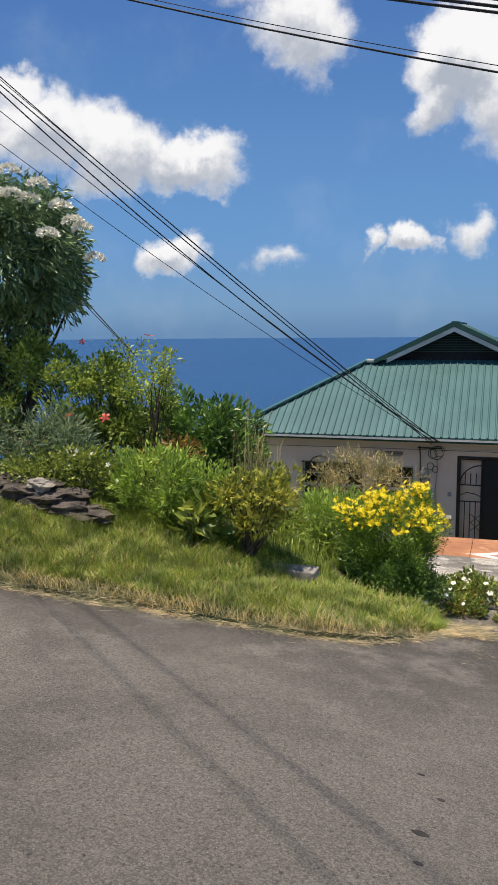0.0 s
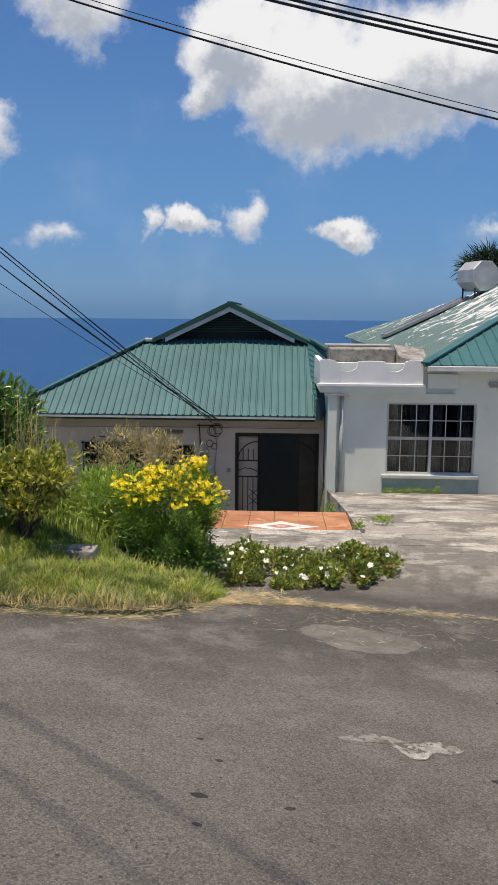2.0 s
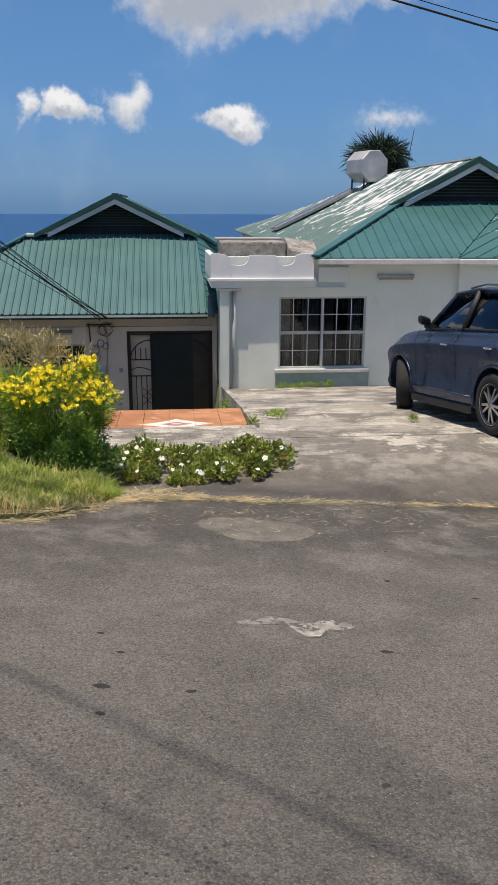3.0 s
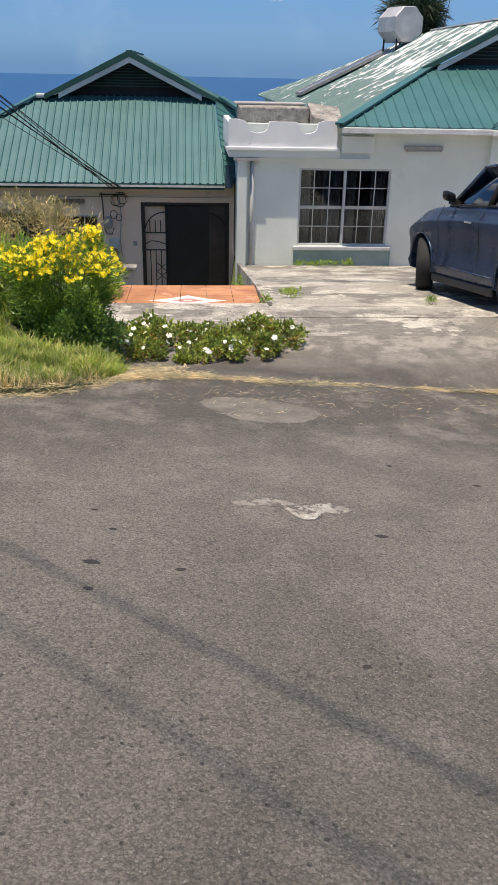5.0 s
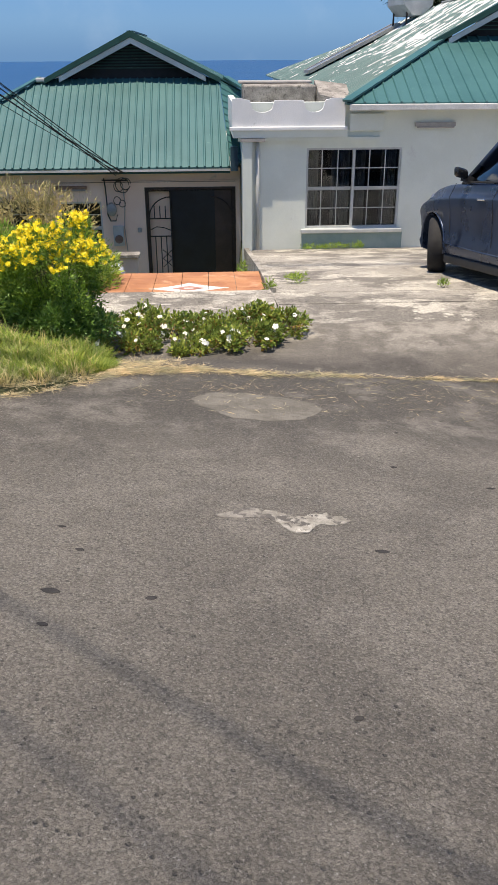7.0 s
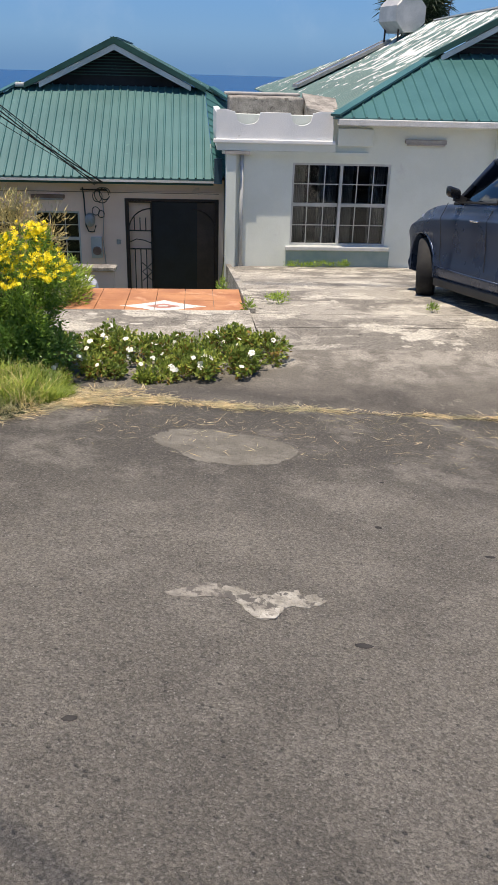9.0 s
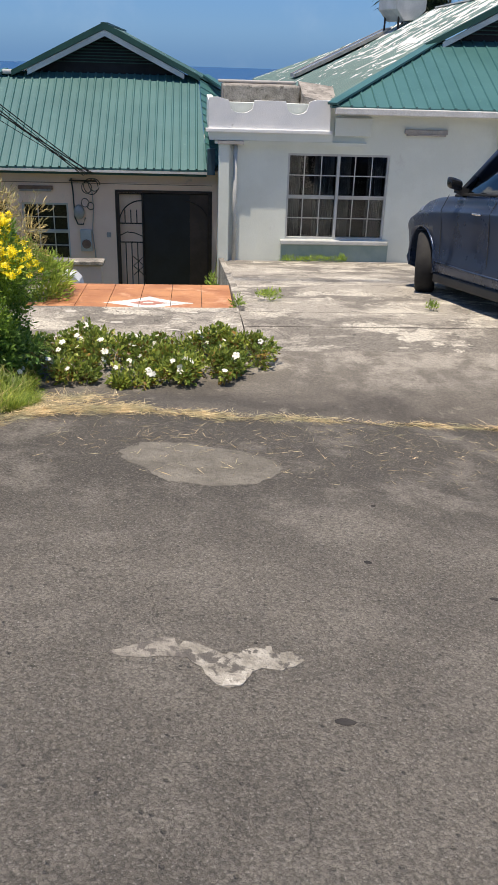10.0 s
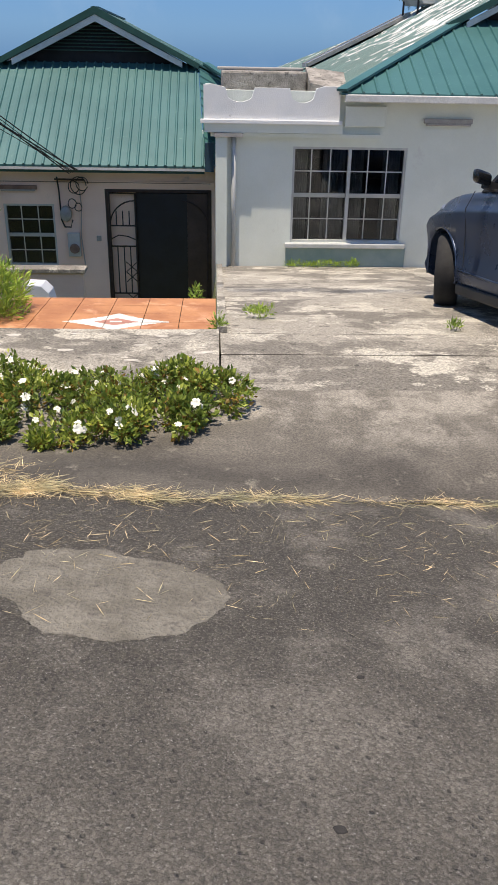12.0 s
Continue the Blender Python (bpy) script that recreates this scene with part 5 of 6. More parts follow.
# verge grass and field grass
def make_grass():
    g = np.random.default_rng(9)
    n = 90000
    x = -5 + g.random(n) * 5.2
    s = g.random(n) ** 1.1 * 1.25
    e = np.interp(x, [q[0] for q in EDGE], [q[1] for q in EDGE])
    y = e + 0.17 + s * np.clip((0.35 - x) / 0.5, 0.15, 1)
    z = [G(a, b) for a, b in zip(x, y)]
    tagged(blades_mesh("verge_grass", np.stack([x, y, z], 1), 0.066, 0.0036, "grass", lean=1.1), "short green verge grass beside the road", "grass", kind="stuff")
    n = 16000
    x = -5 + g.random(n) * 5.0
    e = np.interp(x, [q[0] for q in EDGE], [q[1] for q in EDGE])
    y = e + 1.2 + g.random(n) * 3.5
    keep = (x < -0.75) | (y < e + 1.3)
    x, y, e = x[keep], y[keep], e[keep]
    z = [G(a, b) for a, b in zip(x, y)]
    tagged(blades_mesh("garden_grass", np.stack([x, y, z], 1), 0.15, 0.008, "grass", lean=0.8), "longer green grass among the garden shrubs", "grass", kind="stuff")
    n = 9000
    x = -5 + g.random(n) * 5.1
    s = g.random(n) ** 1.6 * 0.9
    e = np.interp(x, [q[0] for q in EDGE], [q[1] for q in EDGE])
    y = e + 0.04 + s
    z = [G(a, b) for a, b in zip(x, y)]
    tagged(blades_mesh("dry_grass", np.stack([x, y, z], 1), 0.075, 0.005, "drygrass", lean=1.4), "dry yellow grass blades mixed into the verge", "grass", kind="stuff")
    # cut straw along the road's edge
    n = 19000
    x = np.where(g.random(n) < 0.75, -5 + g.random(n) * 9.5, 0.2 + g.random(n) * 1.2)
    e = np.interp(x, [q[0] for q in EDGE], [q[1] for q in EDGE])
    w = np.where(x < 0.3, 0.045, np.where(x < 1.4, 0.040, 0.018))
    lump = np.array([noise.noise((q * 2.3, 1.7, 0)) + 0.5 * noise.noise((q * 7.0, 4.1, 0)) for q in x])
    y = e + 0.03 * lump + g.normal(size=n) * w * (1 + 0.9 * lump)
    a = g.normal(size=n) * 0.75 + np.where(g.random(n) < 0.5, 0, math.pi)
    zz = np.array([max(road_z(p, q) if q < road_edge(p) else apron_z(p, q) if p > 0.1 else G(p, q), -9) for p, q in zip(x, y)]) + 0.004 + g.random(n) * 0.012
    d = np.stack([np.cos(a), np.sin(a), g.normal(size=n) * 0.05], 1)
    keep = g.random(n) < np.clip(0.62 + 1.3 * lump, 0.14, 1) + np.where(x < 0.4, 0.45, 0.0)
    x, y, zz, d = x[keep], y[keep], zz[keep], d[keep]
    ob = leaves_mesh("cut_straw", np.stack([x, y, zz], 1), d, 0.075, 0.0020, "straw", bend=0.05, lenvar=0.6)
    tagged(ob, "strip of cut dry straw along the road edge", "straw", kind="stuff")
    n = 900
    x, y = 0.42 + g.normal(size=n) * 0.16, 7.12 + g.normal(size=n) * 0.13
    a = g.random(n) * 6.28
    zz = np.array([apron_z(p, q) if q > road_edge(p) else road_top(p, q) for p, q in zip(x, y)]) + 0.008 + g.random(n) * 0.03
    ob = leaves_mesh("straw_heap", np.stack([x, y, zz], 1), np.stack([np.cos(a), np.sin(a), g.normal(size=n) * 0.15], 1), 0.085, 0.0022, "straw", bend=0.1, lenvar=0.6)
    tagged(ob, "small heap of dry straw beside the trailing plants", "straw", kind="stuff")
    n = 1000
    x, y = 0.4 + g.random(n) * 3.2, 5.9 + g.random(n) ** 0.6 * 1.1
    a = g.random(n) * 6.28
    zz = np.array([road_z(p, q) for p, q in zip(x, y)]) + 0.012
    ob = leaves_mesh("loose_straw", np.stack([x, y, zz], 1), np.stack([np.cos(a), np.sin(a), 0 * a], 1), 0.055, 0.0018, "straw", bend=0.0, lenvar=0.8)
    tagged(ob, "loose straws scattered over the asphalt", "straw", kind="stuff")


make_grass()


# ---- patches in the road ----
patch_sheet("road_patch", [(0.79, 6.24), (0.82, 6.32), (0.90, 6.42), (1.08, 6.46), (1.22, 6.45), (1.32, 6.42), (1.46, 6.36), (1.56, 6.27), (1.61, 6.16), (1.57, 6.03), (1.43, 5.91), (1.31, 5.85), (1.18, 5.86), (1.04, 5.90), (0.88, 6.06)], road_top, 0.0015, 0.03, "patch", "smooth brown cement patch in the asphalt", "patch", jag=0.10, res=0.02)
patch_sheet("road_patch", [(1.13, 4.47), (1.15, 4.50), (1.19, 4.49), (1.20, 4.45), (1.21, 4.425), (1.25, 4.43), (1.28, 4.46), (1.30, 4.45), (1.33, 4.475), (1.38, 4.49), (1.41, 4.50), (1.42, 4.46), (1.47, 4.48), (1.52, 4.46), (1.49, 4.40), (1.44, 4.37), (1.38, 4.38), (1.345, 4.36), (1.33, 4.32), (1.305, 4.28), (1.27, 4.275), (1.24, 4.29), (1.215, 4.33), (1.19, 4.37), (1.16, 4.40)], road_top, 0.003, 0.03, "patch_light", "broken pale cement patch in the asphalt", "patch", jag=0.12, res=0.010)
patch_sheet("road_patch", [(0.92, 4.43), (0.96, 4.45), (1.0, 4.475), (1.04, 4.51), (1.08, 4.53), (1.11, 4.52), (1.12, 4.47), (1.15, 4.42), (1.09, 4.42), (1.0, 4.41), (0.95, 4.415)], road_top, 0.002, 0.03, "patch_mid", "worn grey cement chip in the asphalt", "patch", jag=0.25, res=0.012)
patch_sheet("road_patch", [(1.255, 4.285), (1.27, 4.33), (1.30, 4.36), (1.33, 4.355), (1.325, 4.31), (1.30, 4.28)], road_top, 0.006, 0.03, "patch_bright", "bright cement fragment in the patch", "patch", jag=0.5, res=0.009)
for x, y, r in ((0.40, 4.05, 0.016), (0.35, 3.73, 0.026), (0.69, 3.71, 0.017), (1.59, 4.15, 0.02), (0.36, 3.52, 0.014), (1.86, 5.14, 0.014), (2.01, 5.73, 0.012), (0.30, 4.25, 0.012), (2.3, 4.9, 0.014), (1.3, 3.1, 0.012)):
    patch_sheet("road_stain", [(x + r * (1.3 + 0.4 * math.sin(a * 2 + x * 9)) * math.cos(a), y + r * 0.8 * math.sin(a)) for a in (0.7 * k for k in range(9))], road_top, 0.002, 0.02, "tar", "dark tar stain on the asphalt", "stain", jag=0.2, res=0.02)


# ---- patio ----
def patio_z(x, y):
    return -1.09 - 0.05 * (y - 10.2)


def slab_z(x, y):
    return -0.86 - 0.076 * (y - 8.72)


grid_sheet("patio_slab", -0.9, 1.60, 8.72, 10.17, slab_z, "concrete", "raised concrete slab before the tiles", 0.45, 0.14)
tagged(link("patio_base", boxes((-0.74, 1.56, 10.18, 11.85, -2.9, -1.212)), "oldconcrete"), "concrete base of the tiled patio", "patio", kind="structure")
grid_sheet("kerb", 1.585, 1.665, 10.2, 16.3, lambda x, y: drive_z(x, y) + 0.05, "concrete", "weathered concrete kerb between patio and driveway", 1.1, 0.1)


def make_tiles():
    tiles = thing("tiled_patio", (0.5, 10.9, -1.1), "terracotta tiled patio with a white star inlay", "patio floor")
    star_c = (0.68, 10.87)

    def region(x, y):
        a, b = abs(x - star_c[0]), abs(y - star_c[1])
        if a < 0.05 and b < 0.035:
            return "tile_w"
        if a / 0.20 + b / 0.13 < 1:
            return "tile_p"
        if (a / 0.51) ** 0.8 + (b / 0.32) ** 0.8 < 1:
            return "tile_w"
        return "tile_a"
    d, gap = 0.33, 0.006
    nx, ny = 7, 5
    for i in range(nx + 1):
        for j in range(ny):
            x0, y0 = -0.73 + i * d, 10.19 + j * d
            x1, y1 = min(x0 + d - gap, 1.575), y0 + d - gap
            if x1 - x0 < 0.03 or (i == 0 and j > 1):
                continue
            sub = 18
            groups = {}
            for a in range(sub):
                for b in range(sub):
                    cx, cy = x0 + (x1 - x0) * (a + 0.5) / sub, y0 + (y1 - y0) * (b + 0.5) / sub
                    groups.setdefault(region(cx, cy), []).append((a, b))
            for mat, cells in groups.items():
                vs, fs, idx = [], [], {}
                if len(cells) == sub * sub:
                    bm = boxes((x0, x1, y0, y1, 0, 0.012))
                    for v in bm.verts:
                        v.co.z += patio_z(v.co.x, v.co.y) - 0.012
                    under(part("tile", bm, mat, None), tiles)
                    continue

                def vert(a, b):
                    if (a, b) not in idx:
                        x, y = x0 + (x1 - x0) * a / sub, y0 + (y1 - y0) * b / sub
                        idx[(a, b)] = len(vs)
                        vs.append((x, y, patio_z(x, y)))
                    return idx[(a, b)]
                for a, b in cells:
                    fs.append((vert(a, b), vert(a + 1, b), vert(a + 1, b + 1), vert(a, b + 1)))
                under(raw("tile", vs, fs, mat), tiles)


make_tiles()
g = np.random.default_rng(91)
for k in range(26):
    x, y, r = -0.6 + 2.1 * g.random(), 9.0 + 1.05 * g.random(), 0.018 + 0.036 * g.random()
    patch_sheet("slab_chip", [(x + r * math.cos(a) * (1 + 0.3 * g.random()), y + r * 0.62 * math.sin(a)) for a in (0.79 * q for q in range(8))], lambda x, y: slab_z(x, y) + 0.006 * noise.noise((x * 1.5, y * 1.5, 5)), 0.002, 0.02, "chip", "pale worn fleck set in the concrete slab", "stain", jag=0.6, res=0.010)
tagged(link("patio_bed", boxes((-0.72, 1.55, 10.185, 11.84, -1.211, -1.200)), "oldconcrete"), "mortar bed under the tiles", "patio", kind="structure")


# ---- car ----
def make_car():
    car = thing("car", (0, 0, 0), "blue-grey compact SUV parked on the concrete driveway", "car")
    wb, hw = 2.37, 0.80          # wheelbase; rear axle at x = 0
    # stations along x: sill height, shoulder height, half width at the sill, half width at the shoulder
    st = [(-0.84, 0.50, 0.90, 0.50, 0.54), (-0.78, 0.36, 1.00, 0.64, 0.64), (-0.60, 0.28, 1.07, 0.745, 0.70), (-0.30, 0.24, 1.09, 0.79, 0.735), (0.1, 0.22, 1.095, 0.80, 0.755), (0.7, 0.21, 1.09, 0.80, 0.765), (1.3, 0.21, 1.08, 0.80, 0.765),
          (1.75, 0.21, 1.06, 0.80, 0.755), (2.1, 0.21, 1.035, 0.80, 0.735), (2.4, 0.22, 0.995, 0.795, 0.70), (2.65, 0.22, 0.93, 0.785, 0.66), (2.85, 0.24, 0.82, 0.745, 0.60), (2.97, 0.28, 0.68, 0.65, 0.52), (3.02, 0.36, 0.56, 0.52, 0.42)]
    bm = bmesh.new()
    rings = []
    for x in list(np.linspace(-0.84, 3.02, 56)):
        zb, zt, ws, wt = (lerp(x, [(q[0], q[k]) for q in st]) * 0.5 + 0.25 * lerp(x - 0.07, [(q[0], q[k]) for q in st]) + 0.25 * lerp(x + 0.07, [(q[0], q[k]) for q in st]) for k in (1, 2, 3, 4))
        h = zt - zb
        prof = [(0, zb), (ws * 0.86, zb), (ws * 0.96, zb + 0.03), (ws * 0.995, zb + 0.10 * h), (ws * 1.015, zb + 0.20 * h), (ws * 0.992, zb + 0.27 * h), (ws * 0.985, zb + 0.45 * h), (ws * 1.0, zb + 0.66 * h), (ws * 1.022, zb + 0.80 * h), (ws * 1.016, zb + 0.83 * h), (ws * 0.985, zb + 0.85 * h),
                (ws * 0.4 + wt * 0.59, zb + 0.93 * h), (wt, zt - 0.015), (wt * 0.95, zt), (wt * 0.5, zt + 0.022), (0, zt + 0.03)]
        rings.append([bm.verts.new((x, y, z)) for y, z in prof] + [bm.verts.new((x, -y, z)) for y, z in prof[-2:0:-1]])
    n = len(rings[0])
    for a, b in zip(rings, rings[1:]):
        for k in range(n):
            bm.faces.new((a[k], a[(k + 1) % n], b[(k + 1) % n], b[k]))
    bm.faces.new(rings[0])
    bm.faces.new(rings[-1])
    bmesh.ops.recalc_face_normals(bm, faces=bm.faces)
    body = part("body", bm, "carpaint", car, "", True)
    cut = bmesh.new()
    for x in (0, wb):
        for s in (-1, 1):
            mat4 = Matrix.Translation((x, s * 0.78, 0.34)) @ Matrix.Rotation(math.pi / 2, 4, "X")
            bmesh.ops.create_cone(cut, cap_ends=True, segments=32, radius1=0.385, radius2=0.385, depth=0.5, matrix=mat4)
    cutter = link("cutter", cut, "blackplastic")
    mod = body.modifiers.new("arches", "BOOLEAN")
    mod.operation, mod.object, mod.solver = "DIFFERENCE", cutter, "EXACT"
    me = bpy.data.meshes.new_from_object(body.evaluated_get(bpy.context.evaluated_depsgraph_get()))
    body.modifiers.clear()
    body.data = me
    bpy.data.objects.remove(cutter)
    # cabin: glasshouse and roof
    gh = [(-0.68, 1.07, 1.10, 0.62, 0.60), (-0.44, 1.09, 1.42, 0.69, 0.52), (0.0, 1.09, 1.50, 0.735, 0.565), (0.6, 1.085, 1.535, 0.75, 0.585), (1.15, 1.075, 1.49, 0.745, 0.58), (1.40, 1.07, 1.29, 0.735, 0.64), (1.68, 1.05, 1.07, 0.725, 0.70)]
    bm = bmesh.new()
    rings = []
    for x, zb, zt, wb2, wt in gh:
        rings.append([bm.verts.new((x, y, z)) for y, z in ((-wb2, zb), (-wt, zt - 0.01), (wt, zt - 0.01), (wb2, zb))])
    for a, b in zip(rings, rings[1:]):
        for k in range(3):
            bm.faces.new((a[k], a[k + 1], b[k + 1], b[k]))
    bm.faces.new(rings[0])
    part("glasshouse", bm, "carglass", car, "tinted dark glass", True)
    bm = bmesh.new()
    vs, prev = [], None
    for x, zb, zt, wb2, wt in gh[1:5]:
        row = [bm.verts.new((x, y, z)) for y, z in ((-wt - 0.015, zt - 0.03), (-wt * 0.93, zt + 0.015), (0, zt + 0.035), (wt * 0.93, zt + 0.015), (wt + 0.015, zt - 0.03))]
        if prev:
            for k in range(4):
                bm.faces.new((prev[k], prev[k + 1], row[k + 1], row[k]))
        prev = row
    ob = part("roof", bm, "carpaint", car, "", True)
    ob.modifiers.new("thick", "SOLIDIFY").thickness = 0.03
    for s in (-1, 1):
        # pillars
        for a, c, r, mat in (((1.68, 0.728, 1.055), (1.14, 0.59, 1.485), 0.026, "carpaint"), ((1.15, 0.595, 1.485), (0.6, 0.60, 1.53), 0.022, "carpaint"), ((0.6, 0.60, 1.53), (0.0, 0.58, 1.495), 0.022, "carpaint"), ((0.0, 0.58, 1.495), (-0.44, 0.535, 1.415), 0.022, "carpaint"),
                             ((0.68, 0.755, 1.09), (0.62, 0.60, 1.51), 0.034, "blackplastic"), ((-0.22, 0.735, 1.09), (-0.26, 0.565, 1.45), 0.034, "blackplastic"), ((-0.68, 0.62, 1.08), (-0.44, 0.53, 1.40), 0.06, "carpaint")):
            bm = bmesh.new()
            tube(bm, [(a[0], s * a[1], a[2]), (c[0], s * c[1], c[2])], r, 8)
            part("pillar", bm, mat, car, "", True)
        bm = bmesh.new()
        tube(bm, [(-0.6, s * 0.70, 1.09), (0.1, s * 0.752, 1.10), (0.7, s * 0.762, 1.097), (1.3, s * 0.760, 1.087), (1.66, s * 0.748, 1.07)], 0.011)
        part("belt_trim", bm, "blackplastic", car)
        bm = bmesh.new()
        tube(bm, [(-0.35, s * 0.50, 1.50), (0.1, s * 0.53, 1.565), (0.6, s * 0.54, 1.585), (0.95, s * 0.53, 1.55)], 0.014)
        part("roof_rail", bm, "alloy", car, "silver roof rail", True)
        part("sill_cladding", boxes((0.42, 1.96, s * 0.775 - 0.03, s * 0.775 + 0.03, 0.17, 0.27), bevel=0.02), "blackplastic", car)
        bm = bmesh.new()
        tube(bm, [(0.42, s * 0.812, 0.37), (1.2, s * 0.814, 0.375), (1.92, s * 0.812, 0.39)], 0.010)
        part("door_moulding", bm, "carpaint", car, "", True)
        # door seams, wheel arch lips, handles
        for x, z0 in ((1.84, 0.26), (0.80, 0.26), (-0.28, 0.70)):
            bm = bmesh.new()
            tube(bm, [(x, s * 0.792, z0), (x, s * 0.798, 0.72) if z0 < 0.5 else (x, s * 0.786, 0.75), (x - 0.01, s * (0.818 if z0 < 0.5 else 0.802), 0.92), (x - 0.03, s * (0.79 if z0 < 0.5 else 0.775), 0.99), (x - 0.04, s * 0.755, 1.07)], 0.004, 4)
            part("door_seam", bm, "blackplastic", car)
        for x in (0, wb):
            bm = bmesh.new()
            tube(bm, [(x + 0.392 * math.cos(a), s * (lerp(x + 0.392 * math.cos(a), [(-0.60, 0.745), (-0.30, 0.79), (0.1, 0.80), (2.1, 0.80), (2.4, 0.793), (2.65, 0.775), (2.85, 0.735)]) - 0.012), 0.34 + 0.392 * math.sin(a)) for a in np.linspace(-0.2, math.pi + 0.2, 22)], 0.015, 8)
            part("wheel_arch", bm, "carpaint", car, "", True)
        for x in (0.93, -0.06):
            bm = boxes((x, x + 0.17, s * 0.832 - 0.018, s * 0.832 + 0.012, 0.905, 0.93), bevel=0.011)
            part("door_handle", bm, "chrome", car, "chrome door handle")
        # mirror
        bm = bmesh.new()
        box(bm, 1.37, 1.47, s * 0.885 - 0.085, s * 0.885 + 0.085, 1.13, 1.235, bevel=0.032)
        for v in bm.verts:
            v.co.x += 0.35 * (0.885 - abs(v.co.y))
            v.co.z += 0.25 * (abs(v.co.y) - 0.885)
        part("wing_mirror", bm, "gloss_black", car, "black wing mirror", True)
        bm = bmesh.new()
        beam(bm, (1.50, s * 0.72, 1.13), (1.44, s * 0.84, 1.16), 0.07, 0.06)
        part("mirror_arm", bm, "blackplastic", car)
        # lamps
        bm = bmesh.new()
        bmesh.ops.create_icosphere(bm, subdivisions=3, radius=1.0, matrix=Matrix.Translation((2.60, s * 0.66, 0.885)) @ Matrix.Rotation(s * -0.55, 4, "Z") @ Matrix.Diagonal((0.19, 0.05, 0.045, 1)))
        part("headlight", bm, "alloy", car, "clear headlight", True)
        bm = bmesh.new()
        bmesh.ops.create_icosphere(bm, subdivisions=3, radius=1.0, matrix=Matrix.Translation((-0.68, s * 0.66, 0.93)) @ Matrix.Diagonal((0.12, 0.08, 0.08, 1)))
        part("tail_light", bm, "petal_red", car, "red tail light", True)
        # wheels
        for x in (0, wb):
            turn = Matrix.Rotation(radians(-26 if x else 0), 4, "Z")
            place = Matrix.Translation((x, s * 0.70, 0.33)) @ turn @ Matrix.Rotation(math.pi / 2, 4, "X")
            tyre = bmesh.new()
            prof = [(0.20, -0.10), (0.30, -0.105), (0.325, -0.085), (0.335, -0.04), (0.335, 0.04), (0.325, 0.085), (0.30, 0.105), (0.20, 0.10)]
            rs = []
            for k in range(40):
                a = 2 * math.pi * k / 40
                rs.append([tyre.verts.new((r * math.cos(a), r * math.sin(a), w)) for r, w in prof])
            for k in range(40):
                a, b = rs[k], rs[(k + 1) % 40]
                for i in range(len(prof)):
                    j = (i + 1) % len(prof)
                    tyre.faces.new((a[i], a[j], b[j], b[i]))
            tyre.transform(place)
            wheel = part("wheel", tyre, "rubber", car, "black tyre with a silver alloy rim", True)
            rim = bmesh.new()
            side = -s
            bmesh.ops.create_cone(rim, cap_ends=True, segments=32, radius1=0.055, radius2=0.05, depth=0.05, matrix=Matrix.Translation((0, 0, side * 0.07)))
            for k in range(10):
                a = 2 * math.pi * k / 10 + (0.1 if k % 2 else -0.1)
                beam(rim, (0.03 * math.cos(a), 0.03 * math.sin(a), side * 0.085), (0.215 * math.cos(a), 0.215 * math.sin(a), side * 0.07), 0.028, 0.02)
            for k in range(32):
                a, b = 2 * math.pi * k / 32, 2 * math.pi * (k + 1) / 32
                rim.faces.new([rim.verts.new((r * math.cos(q), r * math.sin(q), side * w)) for r, w, q in ((0.20, 0.09, a), (0.222, 0.104, a), (0.222, 0.104, b), (0.20, 0.09, b))])
            rim.transform(place)
            part("rim", rim, "alloy", wheel, "silver multi-spoke rim")
            disc = bmesh.new()
            bmesh.ops.create_cone(disc, cap_ends=True, segments=32, radius1=0.205, radius2=0.205, depth=0.06, matrix=Matrix.Translation((0, 0, 0)))
            disc.transform(place)
            part("brake_disc", disc, "blackplastic", wheel)
    part("arch_lining", boxes((-0.36, 2.72, -0.50, 0.50, 0.24, 0.60)), "blackplastic", car)
    part("dashboard", boxes((1.20, 1.60, -0.64, 0.64, 0.72, 1.06)), "blackplastic", car)
    for x in (0.75, -0.1):
        for y in (-0.35, 0.35):
            part("seat", boxes((x - 0.1, x + 0.08, y - 0.24, y + 0.24, 0.68, 1.36), bevel=0.05), "blackplastic", car)
    part("grille", boxes((2.97, 3.04, -0.36, 0.36, 0.42, 0.60), bevel=0.01), "blackplastic", car)
    part("bumper", boxes((2.86, 3.03, -0.50, 0.50, 0.24, 0.34), bevel=0.03), "blackplastic", car)
    # stand it on the slope
    rear, front = Vector((5.00, 9.45, drive_z(5, 9.45))), Vector((4.66, 11.90, drive_z(4.6, 11.90)))
    x = (front - rear).normalized()
    y = Vector((-x.y, x.x, 0)).normalized()
    z = x.cross(y)
    m = Matrix((x, y, z)).transposed().to_4x4()
    car.matrix_world = Matrix.Translation(rear) @ m @ Matrix.Scale(1.06, 4)
    return car


make_car()


# ---- overhead cables ----
def cable(a, b, sag, r, label="black overhead cable against the sky"):
    a, b = Vector(a), Vector(b)
    bm = bmesh.new()
    tube(bm, [a.lerp(b, k / 24) - Vector((0, 0, sag * 4 * (k / 24) * (1 - k / 24))) for k in range(25)], r, 5)
    tagged(link("overhead_cable", bm, "cable"), label, "cable", "overhead cables")


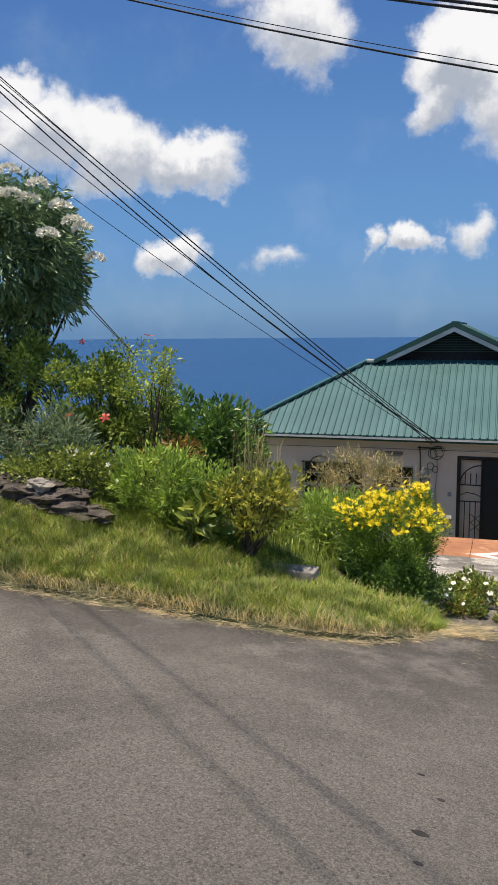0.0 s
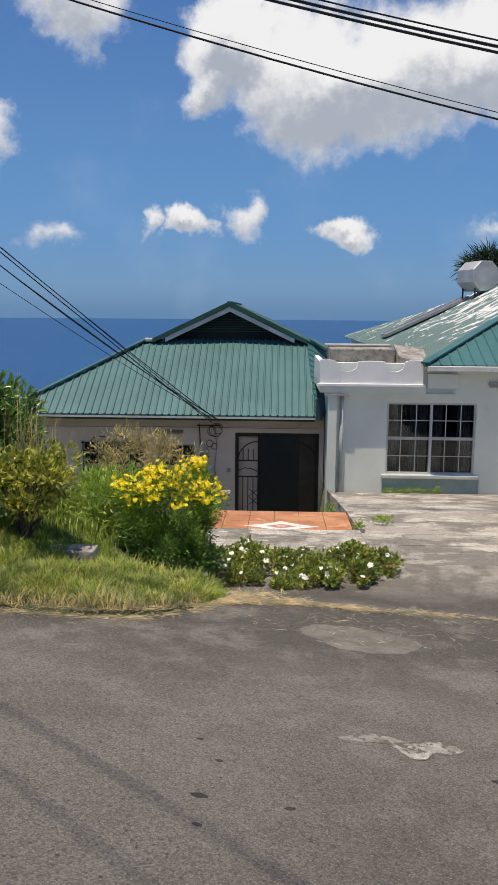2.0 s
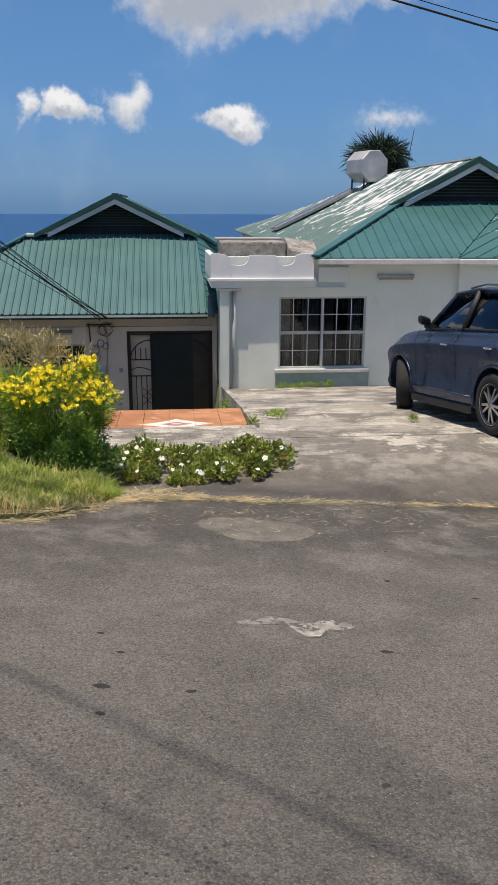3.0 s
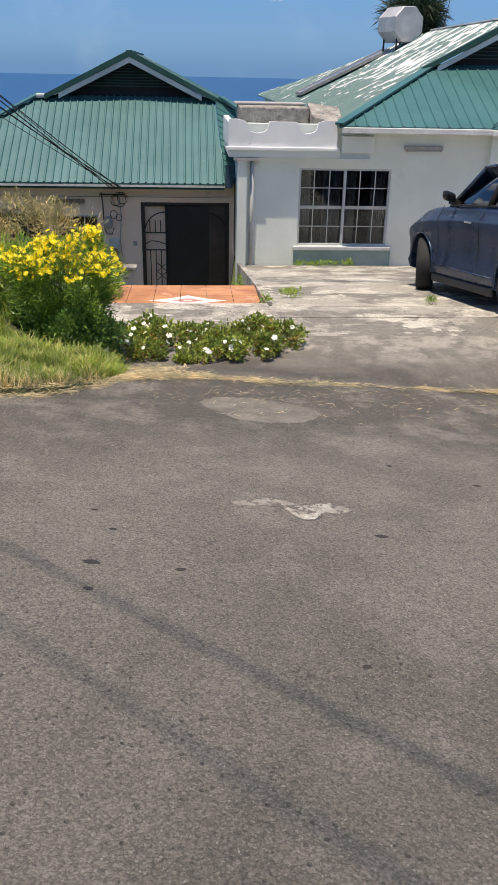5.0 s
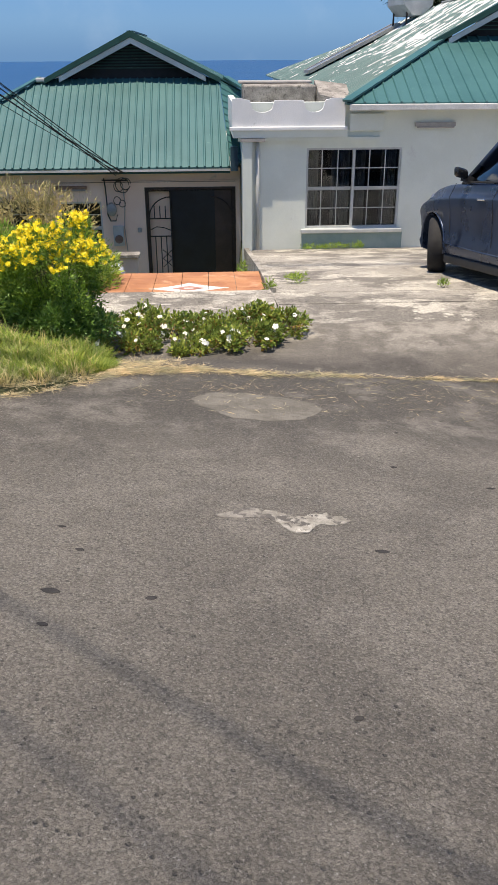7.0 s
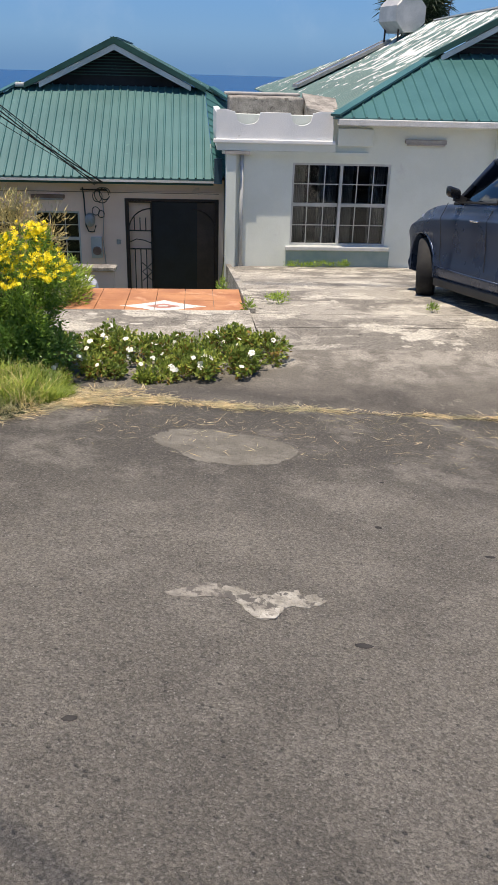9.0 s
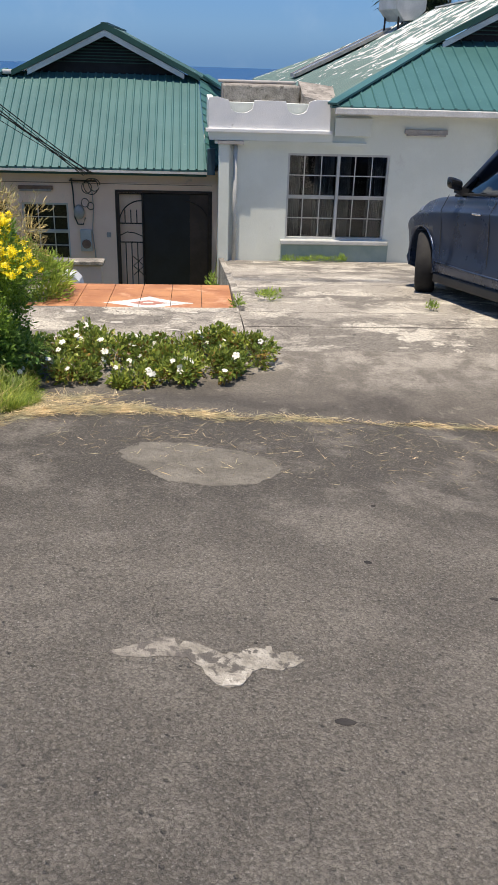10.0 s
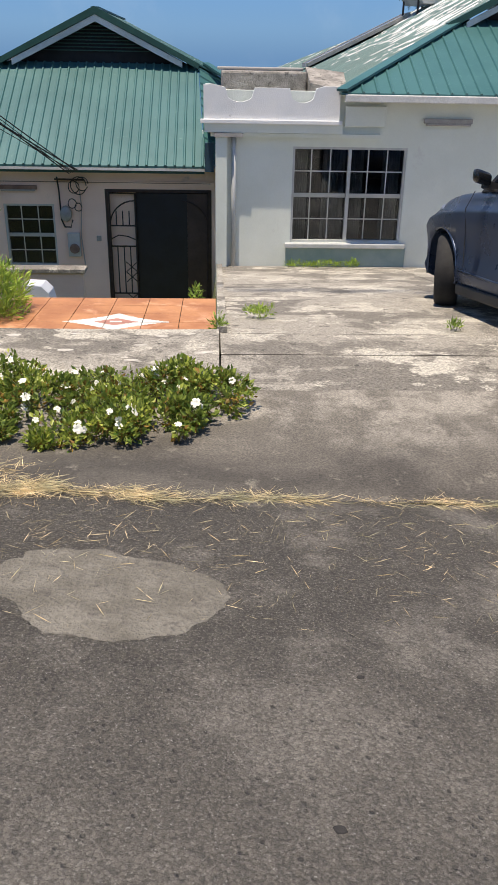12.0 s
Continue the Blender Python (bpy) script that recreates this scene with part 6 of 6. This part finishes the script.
P0 = Vector((-0.72, 17.58, -0.70))
for k, (dx, dz, sag, r) in enumerate(((0, 0.1, 0.10, 0.010), (0.1, 0.0, 0.02, 0.006), (0, -0.4, 0.22, 0.007), (-0.2, -0.9, 0.34, 0.006), (0.1, 0.3, 0.22, 0.009), (0.3, 0.45, 0.70, 0.011))):
    cable(P0 + Vector((0.03 * k - 0.08, 0, 0.01 * k)), P0 + Vector((-9.9, -8.9, 9.8)) + Vector((dx, 0, dz)), sag, r)


# street cables that cross the sky above the garden
cable((-11, 12, 8.5), (14, 12, 2.1), 0.777, 0.014)
cable((-11, 12, 8.55), (14, 12, 2.18), 0.76, 0.006)
for z, r in ((0, 0.020), (0.11, 0.022), (0.23, 0.012)):
    cable((-11, 12 + z, 8.83 + z), (14, 12 + z, 3.25 + z), 0.777, r)
# cables overhead, which throw their shadows on the road
cable((-14, 13.53, 8.6), (9, -5.95, 8.6), 0.2, 0.010)
cable((-14, 13.9, 8.6), (9, -7.04, 8.6), 0.2, 0.008)
cable((-13.4, 22, 5.0), (-9.55, 22, 0.95), 0.05, 0.016)
cable((-13.7, 22.1, 4.9), (-9.55, 22.1, 0.90), 0.05, 0.012)


# ---- meters, pipes and clutter on the pink wall ----
def make_meter():
    t = thing("electric_meter", (-0.95, 17.9, -1.4), "grey electric meter with looped black cables on the pink wall", "electric meter")
    bm = bmesh.new()
    bmesh.ops.create_cone(bm, cap_ends=True, segments=20, radius1=0.10, radius2=0.085, depth=0.09, matrix=Matrix.Translation((-0.97, 17.93, -1.40)) @ Matrix.Rotation(math.pi / 2, 4, "X") @ Matrix.Diagonal((1, 1.35, 1, 1)))
    under(part("meter_case", bm, "meter", None, "", True), t)
    bm = bmesh.new()
    tube(bm, [(-1.08, 17.96, -0.80), (-1.06, 17.96, -1.0), (-1.05, 17.96, -1.5), (-1.0, 17.95, -1.62), (-0.9, 17.95, -1.62), (-0.86, 17.95, -1.5)], 0.014)
    under(part("conduit", bm, "cable", None), t)
    bm = bmesh.new()
    tube(bm, [(-1.12, 17.96, -0.84), (-0.62, 17.94, -0.84)], 0.016)
    under(part("bracket", bm, "iron", None), t)
    for k, (cx, cz, r) in enumerate(((-0.72, -0.93, 0.13), (-0.66, -0.90, 0.10), (-0.80, -0.95, 0.09), (-0.84, -1.22, 0.07), (-0.74, -1.28, 0.06))):
        bm = bmesh.new()
        tube(bm, [(cx + r * math.cos(a), 17.9 + 0.02 * math.sin(a * 2 + k), cz + r * 1.1 * math.sin(a)) for a in np.linspace(0, 2 * math.pi * 0.93, 18)], 0.008, 5)
        under(part("cable_loop", bm, "cable", None), t)
    bm = bmesh.new()
    tube(bm, [(-0.72, 17.97, -0.95), (-0.70, 17.97, -1.3), (-0.74, 17.97, -1.75), (-0.70, 17.97, -2.3)], 0.010)
    under(part("wall_cable", bm, "lampgrey", None), t)
    b = thing("meter_box", (-0.86, 17.9, -1.9), "white plastic water meter box with a dark round dial", "meter box")
    under(part("box", boxes((-0.97, -0.76, 17.93, 17.998, -2.12, -1.72), bevel=0.01), "frame", None), b)
    bm = bmesh.new()
    bmesh.ops.create_cone(bm, cap_ends=True, segments=20, radius1=0.085, radius2=0.075, depth=0.05, matrix=Matrix.Translation((-0.86, 17.90, -1.98)) @ Matrix.Rotation(math.pi / 2, 4, "X"))
    under(part("dial", bm, "lampbrown", None), b)
    tagged(link("light_switch", boxes((-0.48, -0.40, 17.98, 17.998, -1.86, -1.77), bevel=0.005), "lampgrey"), "small grey switch plate beside the door", "switch")
    bm = bmesh.new()
    tube(bm, [(-4.5, 17.97, -0.90), (-2.2, 17.97, -0.88), (1.5, 17.97, -0.885)], 0.006, 4)
    tagged(link("wall_wire", bm, "lampbrown"), "thin brown wire along the top of the wall", "wire")
    w = thing("low_wall", (-0.6, 15, -2.9), "low stained concrete wall with a flat coping beside the patio", "wall")
    under(part("wall_body", boxes((-1.6, -0.26, 14.95, 15.1, -3.0, -1.68)), "peach", None), w)
    under(part("coping", boxes((-1.65, -0.22, 14.9, 15.15, -1.678, -1.62), bevel=0.01), "concrete", None), w)
    bm = bmesh.new()
    prism(bm, [(-0.62, -1.9), (-0.22, -1.9), (-0.32, -1.42), (-0.40, -1.34), (-0.60, -1.33)], 12.9, 13.2)
    tagged(link("stair_parapet", bm, "parapet"), "sloping white painted end of a stair wall", "wall")


make_meter()


def make_stones():
    g = np.random.default_rng(33)

    def stone(c, r, mat, label, seed):
        bm = bmesh.new()
        bmesh.ops.create_icosphere(bm, subdivisions=3, radius=1.0)
        for v in bm.verts:
            q = v.co * 1.7 + Vector((seed * 3.1, 0, 0))
            k = 1 + 0.45 * noise.noise(q) + 0.30 * noise.noise(q * 3) + 0.12 * noise.noise(q * 8)
            v.co = Vector((v.co.x * r[0] * k, v.co.y * r[1] * k, max(-0.7, v.co.z) * r[2] * k))
        bm.transform(Matrix.Translation(c))
        tagged(link("stone", bm, mat), label, "stone", "garden edging stones")
    xs = [(-4.15, 0.34), (-3.72, 0.32), (-3.38, 0.30), (-3.08, 0.30), (-2.84, 0.26), (-2.62, 0.20), (-3.55, 0.25), (-3.2, 0.22), (-2.95, 0.2)]
    for k, (x, r) in enumerate(xs):
        y = 6.74 - 0.05 * (x + 3) * (x + 3) + (0.10 if k > 5 else 0)
        stone((x, y, ground_z(x, y) + r * 0.08 + (0.06 if k > 5 else 0)), (r, 0.17, r * 0.30), "rock", "rough dark stone edging the raised garden bed", k)
    stone((-3.12, 6.72, ground_z(-3.1, 6.7) + 0.17), (0.12, 0.08, 0.05), "palerock", "pale flat stone on the garden edging", 11)
    x, y = -1.02, 6.95
    tagged(link("paving_slab", boxes((-1.26, -0.78, 6.84, 7.04, ground_z(x, y) - 0.03, ground_z(x, y) + 0.05), bevel=0.015), "palerock"), "weathered flat concrete slab in the grass", "slab")


make_stones()
